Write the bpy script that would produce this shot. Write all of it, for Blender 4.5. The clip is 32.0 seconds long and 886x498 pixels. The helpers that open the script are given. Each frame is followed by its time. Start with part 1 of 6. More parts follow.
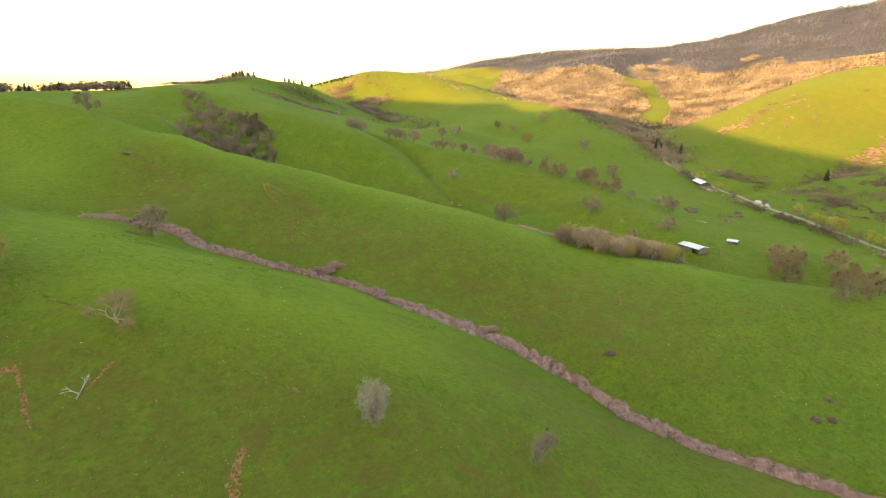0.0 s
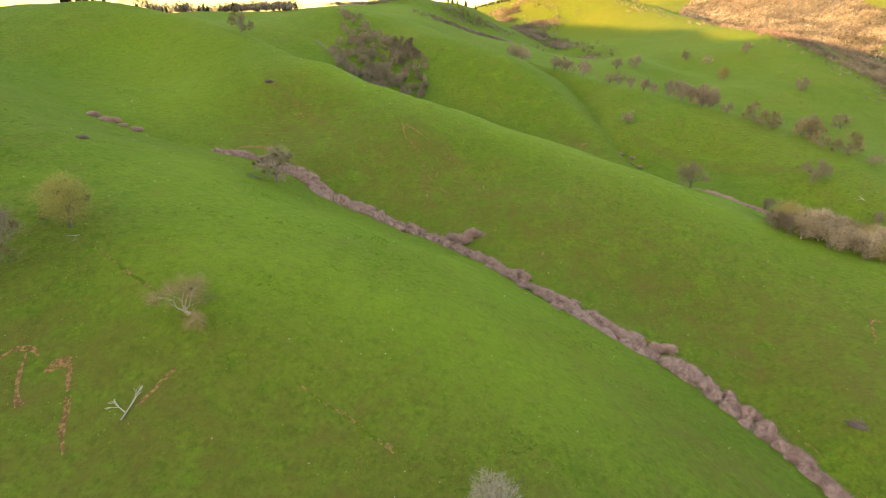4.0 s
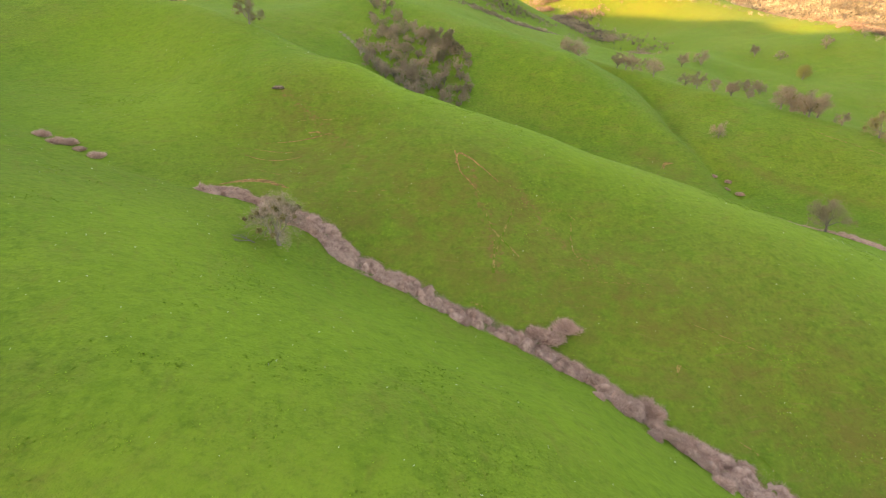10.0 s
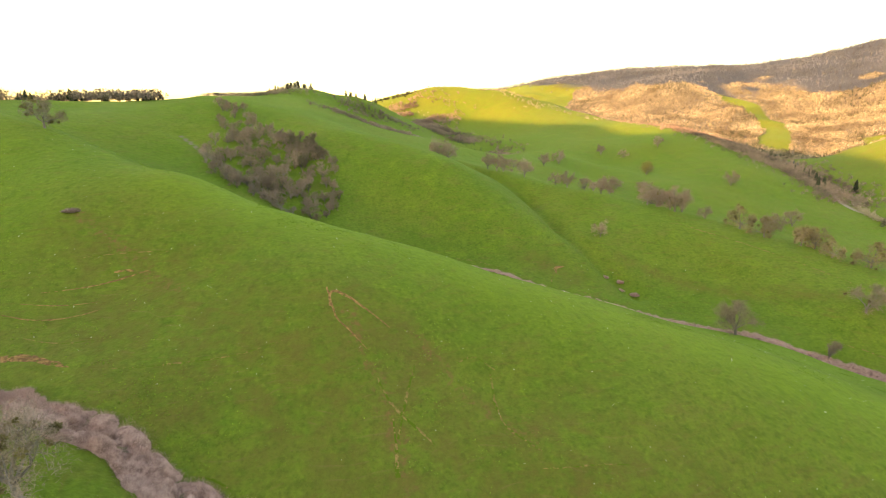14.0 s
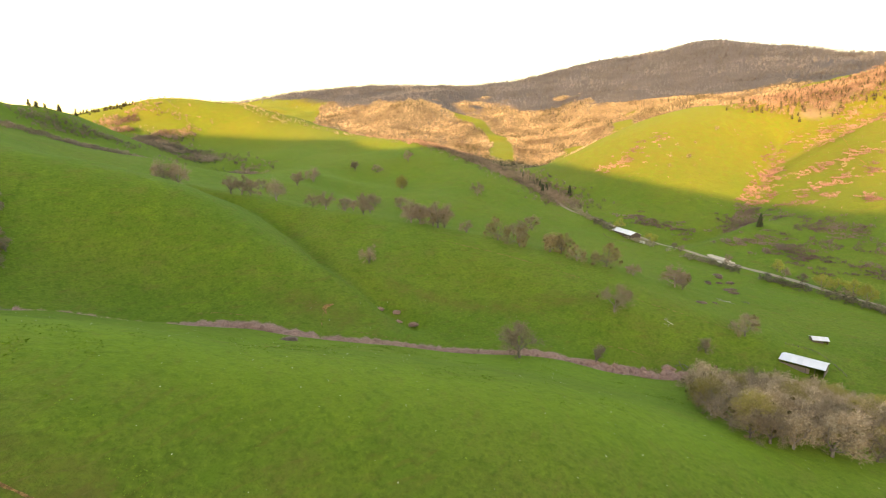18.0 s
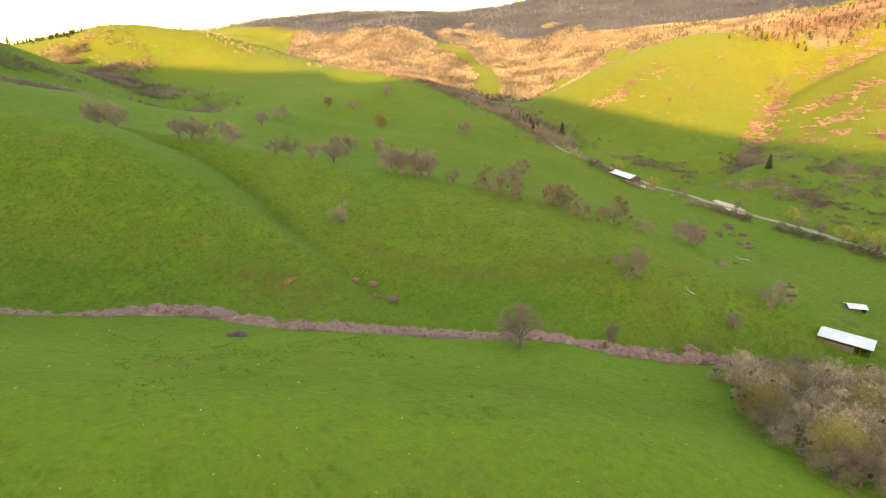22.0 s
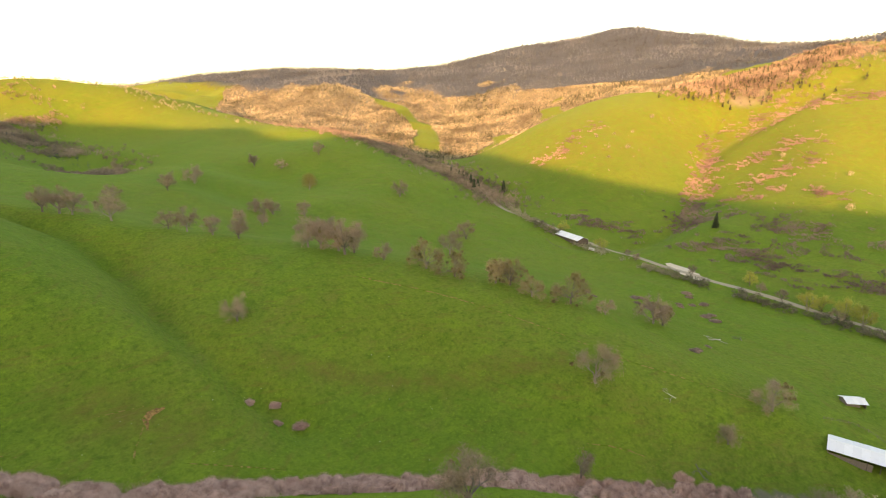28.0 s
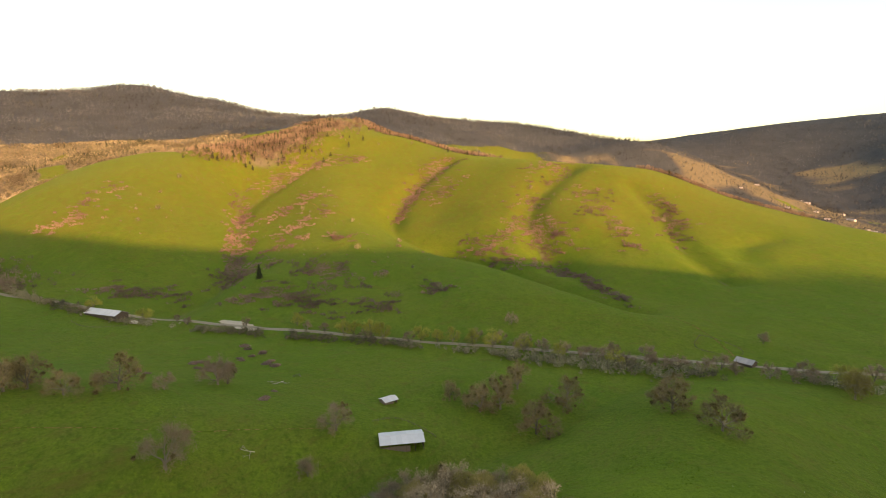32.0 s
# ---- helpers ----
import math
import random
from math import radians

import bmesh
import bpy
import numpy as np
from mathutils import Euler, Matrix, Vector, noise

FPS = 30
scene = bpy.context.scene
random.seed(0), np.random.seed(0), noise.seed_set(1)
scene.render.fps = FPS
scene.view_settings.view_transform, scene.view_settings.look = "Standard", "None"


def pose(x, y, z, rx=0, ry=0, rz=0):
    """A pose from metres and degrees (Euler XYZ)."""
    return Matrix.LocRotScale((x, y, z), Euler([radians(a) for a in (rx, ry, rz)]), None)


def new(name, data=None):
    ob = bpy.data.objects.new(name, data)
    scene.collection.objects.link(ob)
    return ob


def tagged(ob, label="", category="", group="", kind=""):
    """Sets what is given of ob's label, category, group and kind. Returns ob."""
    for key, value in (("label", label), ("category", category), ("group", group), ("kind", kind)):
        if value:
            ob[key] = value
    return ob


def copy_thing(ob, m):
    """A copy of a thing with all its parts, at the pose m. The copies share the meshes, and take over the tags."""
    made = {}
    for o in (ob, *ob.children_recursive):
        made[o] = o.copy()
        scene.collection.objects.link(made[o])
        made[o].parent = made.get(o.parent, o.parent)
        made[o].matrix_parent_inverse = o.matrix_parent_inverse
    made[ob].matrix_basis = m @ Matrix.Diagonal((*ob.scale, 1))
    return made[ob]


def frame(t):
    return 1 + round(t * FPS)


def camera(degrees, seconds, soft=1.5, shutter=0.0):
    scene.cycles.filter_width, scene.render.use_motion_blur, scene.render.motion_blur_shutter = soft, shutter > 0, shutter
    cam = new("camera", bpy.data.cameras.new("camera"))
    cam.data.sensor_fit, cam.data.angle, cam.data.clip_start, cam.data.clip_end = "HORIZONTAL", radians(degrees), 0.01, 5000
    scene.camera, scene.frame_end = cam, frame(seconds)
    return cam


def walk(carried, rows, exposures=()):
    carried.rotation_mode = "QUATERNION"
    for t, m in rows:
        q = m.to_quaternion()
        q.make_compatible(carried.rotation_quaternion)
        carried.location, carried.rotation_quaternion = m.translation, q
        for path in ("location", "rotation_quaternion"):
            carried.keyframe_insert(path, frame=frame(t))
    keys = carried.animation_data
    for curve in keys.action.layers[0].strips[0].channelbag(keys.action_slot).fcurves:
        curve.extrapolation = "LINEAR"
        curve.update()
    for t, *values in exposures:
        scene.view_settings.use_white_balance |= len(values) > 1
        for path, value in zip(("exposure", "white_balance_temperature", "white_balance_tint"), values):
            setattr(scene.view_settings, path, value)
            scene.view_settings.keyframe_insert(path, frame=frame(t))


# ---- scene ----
# --- camera ---
cam = camera(79.82, 32.0, 1.05)
# seconds, x, y, z, yaw, pitch, lean
PATH = [
    (0.0, -14.45, -92.62, 100.88, -21.81, -16.07, -0.47),
    (0.5, -11.75, -85.19, 100.80, -19.18, -16.70, -0.38),
    (1.0, -9.13, -77.72, 100.72, -16.39, -17.25, -0.33),
    (1.5, -6.67, -70.15, 100.67, -12.83, -17.66, -0.34),
    (2.0, -4.42, -62.39, 100.65, -10.77, -17.81, -0.32),
    (2.5, -2.50, -54.53, 100.67, -9.99, -18.75, -0.28),
    (3.0, -0.97, -46.65, 100.73, -8.58, -20.72, -0.27),
    (3.5, 0.13, -38.78, 100.80, -7.00, -22.34, -0.26),
    (4.0, 0.79, -31.01, 100.85, -5.10, -23.36, -0.04),
    (4.5, 1.05, -23.28, 100.87, -3.02, -23.93, 0.01),
    (5.0, 0.98, -15.57, 100.86, -0.88, -24.17, -0.02),
    (5.5, 0.61, -7.82, 100.84, 1.17, -24.25, -0.16),
    (6.0, -0.00, 0.00, 100.79, 2.99, -24.28, -0.13),
    (6.5, -0.82, 7.86, 100.72, 7.81, -24.32, -0.11),
    (7.0, -1.86, 15.55, 100.62, 9.84, -24.39, -0.08),
    (7.5, -3.12, 22.98, 100.50, 11.06, -24.45, -0.02),
    (8.0, -4.58, 30.21, 100.36, 9.81, -24.53, 0.04),
    (8.5, -6.14, 37.35, 100.23, 4.79, -24.48, 0.13),
    (9.0, -7.64, 44.54, 100.13, -0.66, -24.37, 0.12),
    (9.5, -8.90, 51.69, 100.07, -1.58, -24.37, 0.09),
    (10.0, -9.78, 58.88, 100.02, -2.60, -24.27, 0.13),
    (10.5, -10.25, 66.13, 99.96, -3.58, -23.06, 0.14),
    (11.0, -10.37, 73.40, 99.87, -5.81, -21.72, 0.16),
    (11.5, -10.19, 80.71, 99.71, -7.76, -20.36, 0.19),
    (12.0, -9.72, 88.04, 99.48, -8.25, -18.98, 0.21),
    (12.5, -9.06, 95.41, 99.21, -9.43, -17.61, 0.19),
    (13.0, -8.25, 102.84, 98.91, -11.36, -16.29, 0.20),
    (13.5, -7.21, 110.17, 98.61, -13.26, -15.01, 0.22),
    (14.0, -5.92, 117.18, 98.34, -16.87, -14.11, 0.23),
    (14.5, -4.37, 123.81, 98.13, -22.64, -13.45, 0.15),
    (15.0, -2.44, 130.15, 98.00, -26.61, -12.95, 0.13),
    (15.5, -0.00, 136.17, 97.96, -30.39, -12.70, -0.01),
    (16.0, 2.90, 141.78, 97.99, -34.04, -12.48, -0.01),
    (16.5, 6.16, 147.06, 98.07, -37.33, -12.32, -0.01),
    (17.0, 9.68, 152.11, 98.19, -40.06, -12.24, 0.04),
    (17.5, 13.35, 157.02, 98.34, -41.99, -12.28, 0.21),
    (18.0, 17.06, 161.86, 98.50, -42.91, -12.47, 0.13),
    (18.5, 20.82, 166.69, 98.68, -43.99, -12.98, 0.07),
    (19.0, 24.67, 171.52, 98.86, -45.06, -14.32, 0.06),
    (19.5, 28.64, 176.35, 99.05, -45.08, -16.22, 0.04),
    (20.0, 32.83, 181.16, 99.20, -44.91, -17.52, 0.05),
    (20.5, 37.33, 186.00, 99.31, -44.87, -18.44, 0.05),
    (21.0, 42.14, 190.87, 99.35, -44.84, -19.07, 0.00),
    (21.5, 47.17, 195.67, 99.36, -44.78, -19.43, 0.02),
    (22.0, 52.39, 200.31, 99.36, -44.75, -19.42, 0.02),
    (22.5, 57.68, 204.71, 99.41, -44.71, -19.37, 0.03),
    (23.0, 62.95, 208.81, 99.52, -44.79, -19.27, -0.03),
    (23.5, 68.11, 212.66, 99.67, -44.98, -19.19, -0.05),
    (24.0, 73.20, 216.33, 99.85, -45.06, -19.18, -0.10),
    (24.5, 78.25, 219.91, 100.03, -44.54, -19.21, -0.03),
    (25.0, 83.19, 223.39, 100.21, -44.50, -19.49, -0.00),
    (25.5, 87.82, 226.64, 100.40, -44.79, -19.73, 0.00),
    (26.0, 91.93, 229.51, 100.60, -45.24, -19.64, 0.01),
    (26.5, 95.33, 231.87, 100.80, -45.70, -18.93, 0.03),
    (27.0, 97.82, 233.56, 101.01, -46.00, -17.32, 0.02),
    (27.5, 99.29, 234.53, 101.21, -46.15, -15.37, 0.19),
    (28.0, 99.89, 234.95, 101.38, -50.94, -13.85, 0.21),
    (28.5, 99.91, 235.06, 101.50, -59.29, -12.65, 0.12),
    (29.0, 99.72, 235.12, 101.57, -66.75, -11.62, 0.01),
    (29.5, 99.65, 235.28, 101.57, -72.50, -10.64, 0.02),
    (30.0, 99.69, 235.56, 101.51, -77.69, -9.64, -0.06),
    (30.5, 99.79, 235.87, 101.40, -82.46, -8.77, -0.17),
    (31.0, 99.94, 236.16, 101.24, -87.40, -7.92, -0.12),
    (31.5, 100.11, 236.43, 101.05, -92.81, -7.66, -0.14),
    (32.0, 100.23, 236.66, 100.85, -98.16, -7.61, -0.20),
]
# seconds, stops
EXPOSURES = [(0.0, 2.85), (3.0, 2.95), (7.0, 3.03), (8.5, 3.08), (10.5, 3.25), (12.0, 3.22), (13.0, 3.12), (19.0, 2.79), (23.0, 2.97), (27.0, 2.95), (28.5, 2.5), (30.0, 1.98), (31.0, 1.94), (32.0, 1.94)]
walk(cam, [(t, pose(x, y, z, 90 + p, 0, w) @ pose(0, 0, 0, 0, 0, r)) for t, x, y, z, w, p, r in PATH],
     exposures=[(t, stops, 10100, 21) for t, stops in EXPOSURES])

# --- sky and sun ---
SUN_ELEVATION, SUN_AZIMUTH = 7.4, 245.0   # degrees; azimuth clockwise from +y
world = bpy.data.worlds.new("world")
scene.world = world
world.use_nodes = True
sky = world.node_tree.nodes.new("ShaderNodeTexSky")
sky.sky_type = "NISHITA"
sky.sun_disc = False
sky.sun_elevation = radians(SUN_ELEVATION)
sky.sun_rotation = radians(SUN_AZIMUTH)
sky.air_density, sky.dust_density, sky.ozone_density = 1.0, 0.9, 1.5
background = world.node_tree.nodes["Background"]
background.inputs["Strength"].default_value = 0.15
world.node_tree.links.new(sky.outputs["Color"], background.inputs["Color"])
sun_data = bpy.data.lights.new("sun", "SUN")
sun_data.energy, sun_data.angle, sun_data.color = 2.6, radians(0.6), (1.0, 0.585, 0.38)
sun = new("sun", sun_data)
_a, _e = radians(SUN_AZIMUTH), radians(SUN_ELEVATION)
_to_sun = Vector((math.sin(_a) * math.cos(_e), math.cos(_a) * math.cos(_e), math.sin(_e)))
sun.matrix_world = Matrix.Translation((-300, 200, 400)) @ _to_sun.to_track_quat("Z", "Y").to_matrix().to_4x4()

# --- landforms: crests, spurs and gullies as lines of (x, y, z) in metres ---
LANDFORMS = dict(
    near_gully=[(-330, 390, 90), (-240, 330, 70), (-164, 285, 53), (-128, 272, 44), (-96, 263, 37), (-71, 257, 34), (-50, 240, 28),
                (-32, 226, 20), (0, 208, 12), (31, 192, 4), (54, 163, -2), (78, 144, -8), (102, 126, -16), (118, 95, -22),
                (129, 61, -28), (149, 31, -32), (200, -30, -38), (280, -110, -42), (380, -190, -44)],
    south_spur=[(-330, 250, 118), (-230, 205, 84), (-170, 180, 66), (-133, 154, 55), (-94, 121, 46), (-51, 117, 39),
                (-37, 118, 35), (0, 108, 25), (40, 90, 10), (85, 62, -8), (120, 25, -21)],
    south_bench=[(-127, 198, 57), (-88, 205, 43), (-68, 209, 36), (-43, 147, 37), (-19, 180, 23), (25, 155, 13), (60, 120, 1)],
    south_flank=[(-107, 105, 40), (-70, 104, 37), (-49, 92, 34), (-55, 75, 24), (-79, 82, 26), (-13, 68, 17), (0, 59, 13),
                 (-59, 67, 22), (17, 42, 8), (-19, 43, 8), (62, 25, -5)],
    south_draw=[(-240, 80, 45), (-150, 40, 24), (-60, 10, 2), (20, -20, -10), (90, -60, -24), (170, -110, -36)],
    far_south=[(-300, -150, 70), (-120, -160, 40), (40, -200, 10), (160, -260, -20)],
    north_spur=[(-250, 500, 116), (-205, 480, 109), (-163, 457, 103), (-119, 437, 92), (-83, 401, 80), (-42, 367, 71), (-7, 340, 60),
                (20, 324, 53), (53, 306, 44), (79, 291, 36), (97, 282, 31), (118, 268, 26), (137, 252, 21), (157, 235, 14), (188, 208, 4),
                (225, 175, -3), (258, 141, -6), (291, 108, -10), (319, 80, -12), (350, 45, -19)],
    north_flank=[(-79, 336, 64), (-56, 312, 46), (-36, 257, 34), (9, 274, 46), (15, 222, 18), (48, 247, 24), (63, 211, 16),
                 (66, 184, 4), (141, 88, -13), (178, 127, -6), (190, 22, -30)],
    swale=[(-190, 420, 82), (-154, 371, 64), (-140, 320, 54)],
    bowl_knolls=[(300, 680, 27), (345, 735, 30), (430, 800, 30), (455, 690, 17), (380, 880, 45), (470, 960, 44)],
    north_back=[(-200, 540, 100), (-160, 515, 89), (-115, 505, 74), (-80, 465, 67), (-46, 415, 59), (-7, 385, 47), (26, 372, 39), (52, 365, 32)],
    creek=[(-80, 585, 84), (-45, 535, 62), (-10, 495, 41), (30, 455, 22), (75, 434, 7), (106, 426, 3), (145, 384, -4),
           (190, 357, -13), (214, 337, -16), (252, 296, -21), (277, 270, -24), (305, 236, -26), (322, 195, -28),
           (345, 150, -30), (385, 100, -33), (430, 30, -36)],
    creek_bank=[(40, 432, 24), (75, 418, 14), (111, 396, 7), (133, 380, 2), (145, 369, 0), (175, 345, -5), (205, 322, -9), (229, 303, -13),
                (242, 276, -16), (176, 315, -1)],
    creek_side=[(82, 345, 23), (118, 370, 8), (164, 415, 1), (220, 242, -8), (262, 236, -17), (84, 500, 28)],
    middle_spur=[(-90, 690, 113), (-20, 625, 92), (40, 600, 83), (91, 578, 73), (127, 539, 60), (150, 505, 44), (170, 470, 26), (184, 430, 8)],
    middle_edge=[(160, 605, 54), (183, 545, 37), (187, 533, 33), (179, 478, 25), (183, 428, 11)],
    side_gully=[(150, 650, 56), (182, 595, 43), (199, 533, 25), (193, 478, 16), (196, 420, 3), (204, 388, -9)],
    oak_spur=[(120, 708, 65), (165, 642, 54), (195, 600, 46), (211, 565, 42), (245, 520, 35), (282, 480, 26), (302, 457, 22), (325, 427, 15),
              (339, 396, 10), (350, 352, 5), (368, 310, -9), (392, 270, -20)],
    oak_spur_side=[(217, 451, 14), (254, 441, 17), (269, 386, -5), (286, 391, 3), (300, 315, -5), (340, 254, -14), (338, 225, -22),
                   (392, 227, -25)],
    bowl=[(280, 583, 20), (330, 620, 14), (388, 690, 12), (386, 749, 17), (430, 560, -5), (420, 480, -8), (460, 325, -27), (423, 287, -24),
          (525, 512, -18)],
    bowl_spur=[(500, 770, 18), (476, 848, 24), (617, 698, 24), (590, 620, 0)],
    sunlit_crest=[(391, 1671, 164), (429, 1661, 173), (492, 1663, 183), (556, 1620, 177), (589, 1553, 162), (610, 1500, 148),
                  (645, 1418, 123), (668, 1268, 100), (690, 1184, 90), (698, 1068, 82), (689, 948, 74), (667, 860, 61),
                  (653, 776, 41), (647, 708, 25)],
    knoll_back=[(278, 1776, 138), (342, 1743, 152)],
    knoll_face=[(345, 1599, 125), (414, 1498, 99), (492, 1398, 80), (406, 1270, 54), (528, 1241, 68), (444, 1115, 48),
                (488, 1026, 50), (585, 1026, 58), (641, 1011, 64)],
    north_crest=[(141, 1129, 129), (174, 1185, 124), (214, 1218, 108),
                 (255, 1220, 88), (290, 1191, 64), (320, 1140, 44), (341, 1081, 25)],
    north_face=[(93, 1033, 114), (145, 1078, 104), (195, 1120, 94), (239, 1090, 70), (275, 1049, 49), (65, 915, 110),
                (113, 951, 87), (186, 989, 67)],
    mid_spur=[(43, 776, 102), (70, 805, 97), (103, 841, 88), (147, 875, 77), (210, 901, 65), (254, 920, 49), (294, 927, 30)],
    north_hills=[(-140, 573, 92), (-70, 715, 117), (-250, 800, 104), (-46, 800, 108), (60, 1200, 112), (-60, 1150, 100), (160, 1320, 105)],
    north_knoll=[(-46, 996, 123), (-14, 1037, 134), (23, 1077, 145), (61, 1105, 141), (102, 1121, 134), (146, 1146, 128), (178, 1181, 122)],
    west_crest=[(-217, 636, 101), (-189, 667, 101), (-154, 699, 105), (-107, 709, 108)],
    west_skyline=[(-265, 757, 110), (-226, 782, 110), (-182, 815, 111), (-142, 845, 115), (-86, 953, 123)],
    valley=[(1000, 1230, 60), (880, 960, 34), (800, 760, 12), (728, 620, -8), (680, 585, -12), (640, 510, -20), (615, 452, -28),
            (575, 355, -29), (545, 270, -31), (527, 215, -32), (500, 160, -33), (465, 80, -34), (440, 20, -35), (410, -60, -36),
            (370, -160, -37)],
    valley_west=[(500, 380, -27), (480, 260, -29), (440, 180, -29), (390, 150, -27), (345, 62, -16), (300, 20, -26), (360, -40, -31)],
    valley_east=[(640, 380, -24), (600, 270, -26), (560, 180, -29), (520, 60, -32), (500, -60, -34), (540, -200, -34), (470, -330, -38)],
)
HILLS = dict(
    east_spur=[(770, 520, 8), (834, 542, 32), (914, 584, 66), (1050, 575, 98), (1179, 552, 122), (1304, 517, 154), (1420, 440, 195),
               (1560, 340, 250)],
    east_ridge=[(1308, 559, 168), (1330, 680, 150), (1326, 767, 135), (1282, 814, 115), (1191, 834, 89), (1075, 834, 63),
                (967, 817, 45), (870, 781, 26)],
    east_hollow=[(1574, 771, 153), (1530, 874, 134), (1384, 941, 78), (1238, 951, 45), (1053, 904, 18)],
    east_back=[(1570, 624, 176), (1728, 506, 235), (1722, 343, 266), (1747, 144, 225), (1560, 60, 185)],
    tan_hill=[(1021, 1827, 120), (1116, 1826, 153), (1247, 1795, 198), (1353, 1774, 227), (1476, 1733, 209),
              (1413, 1515, 148), (1313, 1329, 97), (1186, 1170, 66)],
    tan_foot=[(857, 1690, 106), (894, 1493, 83), (939, 1337, 69), (922, 1155, 55), (912, 1026, 30)],
    wooded_hills=[(1752, 1633, 213), (1808, 1481, 204), (1859, 1315, 219), (1938, 1178, 227), (1958, 1020, 221),
                  (1536, 1423, 128), (1589, 1271, 127), (1667, 1150, 162), (1357, 1165, 68), (1171, 1080, 50)],
    far_range=[(507, 3420, 153), (886, 3340, 188), (1270, 3208, 235), (1412, 3146, 260), (1527, 3089, 300), (1612, 3044, 318),
               (1696, 2996, 307), (1836, 2908, 348), (1946, 2832, 340), (2106, 2709, 358), (2200, 2561, 339),
               (2308, 2388, 333), (2347, 2443, 325), (2406, 2381, 332), (2519, 2175, 382), (2667, 1973, 449),
               (2764, 1720, 493), (2804, 1647, 494), (2890, 1467, 534), (2930, 1372, 556), (2997, 1190, 529),
               (3064, 954, 494), (3102, 771, 449), (3130, 584, 434)],
    near_range=[(2695, 398, 384), (2699, 292, 403), (2698, 147, 434), (2689, 5, 404), (2655, -245, 358), (2601, -474, 349),
                (2547, -643, 324), (2455, -742, 287), (2317, -806, 262), (2122, -861, 225)],
    east_gully=[(640, 420, -26), (707, 400, -20), (790, 405, -10), (878, 412, 2), (1005, 446, 26), (1100, 470, 52), (1200, 480, 88)],
    nose_spur=[(1530, 250, 232), (1421, 191, 196), (1310, 246, 146), (1175, 290, 97), (1036, 294, 56), (960, 268, 32), (898, 300, 22), (859, 268, 20),
               (815, 199, 9), (747, 132, 0), (667, 81, -8), (593, 43, -16), (535, 0, -27)],
    nose_front=[(707, 358, -8), (760, 290, -4), (680, 210, -18)],
    east_draw=[(1260, 60, 138), (1219, 92, 118), (1183, 143, 88), (1073, 195, 34), (985, 190, 12), (898, 108, -12), (790, 40, -22), (690, 10, -28), (600, -30, -32)],
    broad_face=[(1429, -50, 150), (1239, -136, 132), (1107, -328, 116), (1029, -449, 65), (887, -514, 24), (813, -553, 12)],
    broad_foot=[(850, -60, -4), (680, -200, -24), (560, -330, -32), (900, -190, 34)],
    face_gully_a=[(1110, -165, 92), (1030, -79, 66), (963, -28, 22), (885, -23, -4), (787, -31, -24)],
    face_spur_a=[(865, 71, -8), (963, 50, 30), (1088, 23, 84), (1167, -17, 124), (1197, -97, 140)],
    face_spur_b=[(771, -97, -13), (892, -108, 34), (1017, -149, 86), (1096, -216, 124)],
    face_gully_b=[(1003, -239, 86), (930, -247, 62), (815, -214, 14), (749, -207, -6), (681, -200, -24)],
    face_gully_c=[(804, -351, 30), (784, -282, 14), (746, -270, -2)],
    spur_gully=[(1383, 298, 160), (1240, 390, 110), (1178, 442, 78), (1066, 461, 40)],
    town_valley=[(1000, -900, -60), (1500, -1300, -70), (2300, -1900, -60), (500, -900, -60), (1900, -700, 40), (1500, -350, 70)],
    town_range=[(3600, -2500, 420), (2900, -3000, 400), (4300, -2000, 390), (3000, -2400, 180), (2200, -3300, 420)],
    west_hills=[(-560, 250, 150), (-620, 600, 140), (-450, 900, 72), (-400, 1200, 45), (-300, 1700, 40), (-700, 1500, 50)],
    sunset_ridge=[(-418, -879, 90), (-471, -766, 127), (-506, -689, 160), (-548, -599, 178), (-602, -484, 204), (-691, -293, 222), (-729, -211, 238), (-764, -136, 256), (-826, -3, 290), (-899, 154, 305), (-967, 298, 295), (-996, 362, 318), (-1055, 488, 312), (-1123, 635, 320), (-1229, 861, 300), (-1356, 1133, 250)],
    sunset_lowland=[(-789, -1030, 40), (-1088, -507, 70), (-1386, 16, 90), (-1640, 559, 100), (-1813, -845, 40), (-2193, -30, 60), (-1475, -1570, 20), (-2030, 1040, 100), (-254, -1112, 60)],
    rim=[(-4900, -4900, 300), (0, -4900, 250), (4900, -4900, 400), (4900, 0, 420), (4900, 4900, 400), (0, 4900, 90), (-4900, 4900, 120),
         (-4900, 0, 350), (300, -2000, 0), (-1500, -1500, 200), (1200, -2600, -60), (0, 3000, 60), (1800, 3900, 200), (-1500, 3000, 60)],
)
CARVES = (("near_gully", 2.2, 7.0), ("creek", 2.4, 8.0), ("side_gully", 6.0, 8.0), ("east_gully", 8.0, 20.0), ("east_draw", 13.0, 22.0), ("face_gully_a", 13.0, 24.0), ("face_gully_b", 9.0, 18.0),
          ("face_gully_c", 6.0, 20.0), ("spur_gully", 8.0, 24.0))


def resampled(nodes, step):
    out = []
    for a, b in zip(nodes, nodes[1:]):
        n = max(1, int(math.dist(a[:2], b[:2]) / step))
        out += [tuple(a[k] + (b[k] - a[k]) * i / n for k in range(3)) for i in range(n)]
    return out + [nodes[-1]]


LINES = ("near_gully", "north_spur", "creek", "middle_spur", "side_gully", "oak_spur", "valley", "east_spur", "east_gully", "nose_spur",
         "east_draw", "far_range", "near_range", "broad_face", "sunlit_crest", "creek_bank", "north_crest", "north_knoll", "mid_spur", "east_ridge",
         "tan_hill")


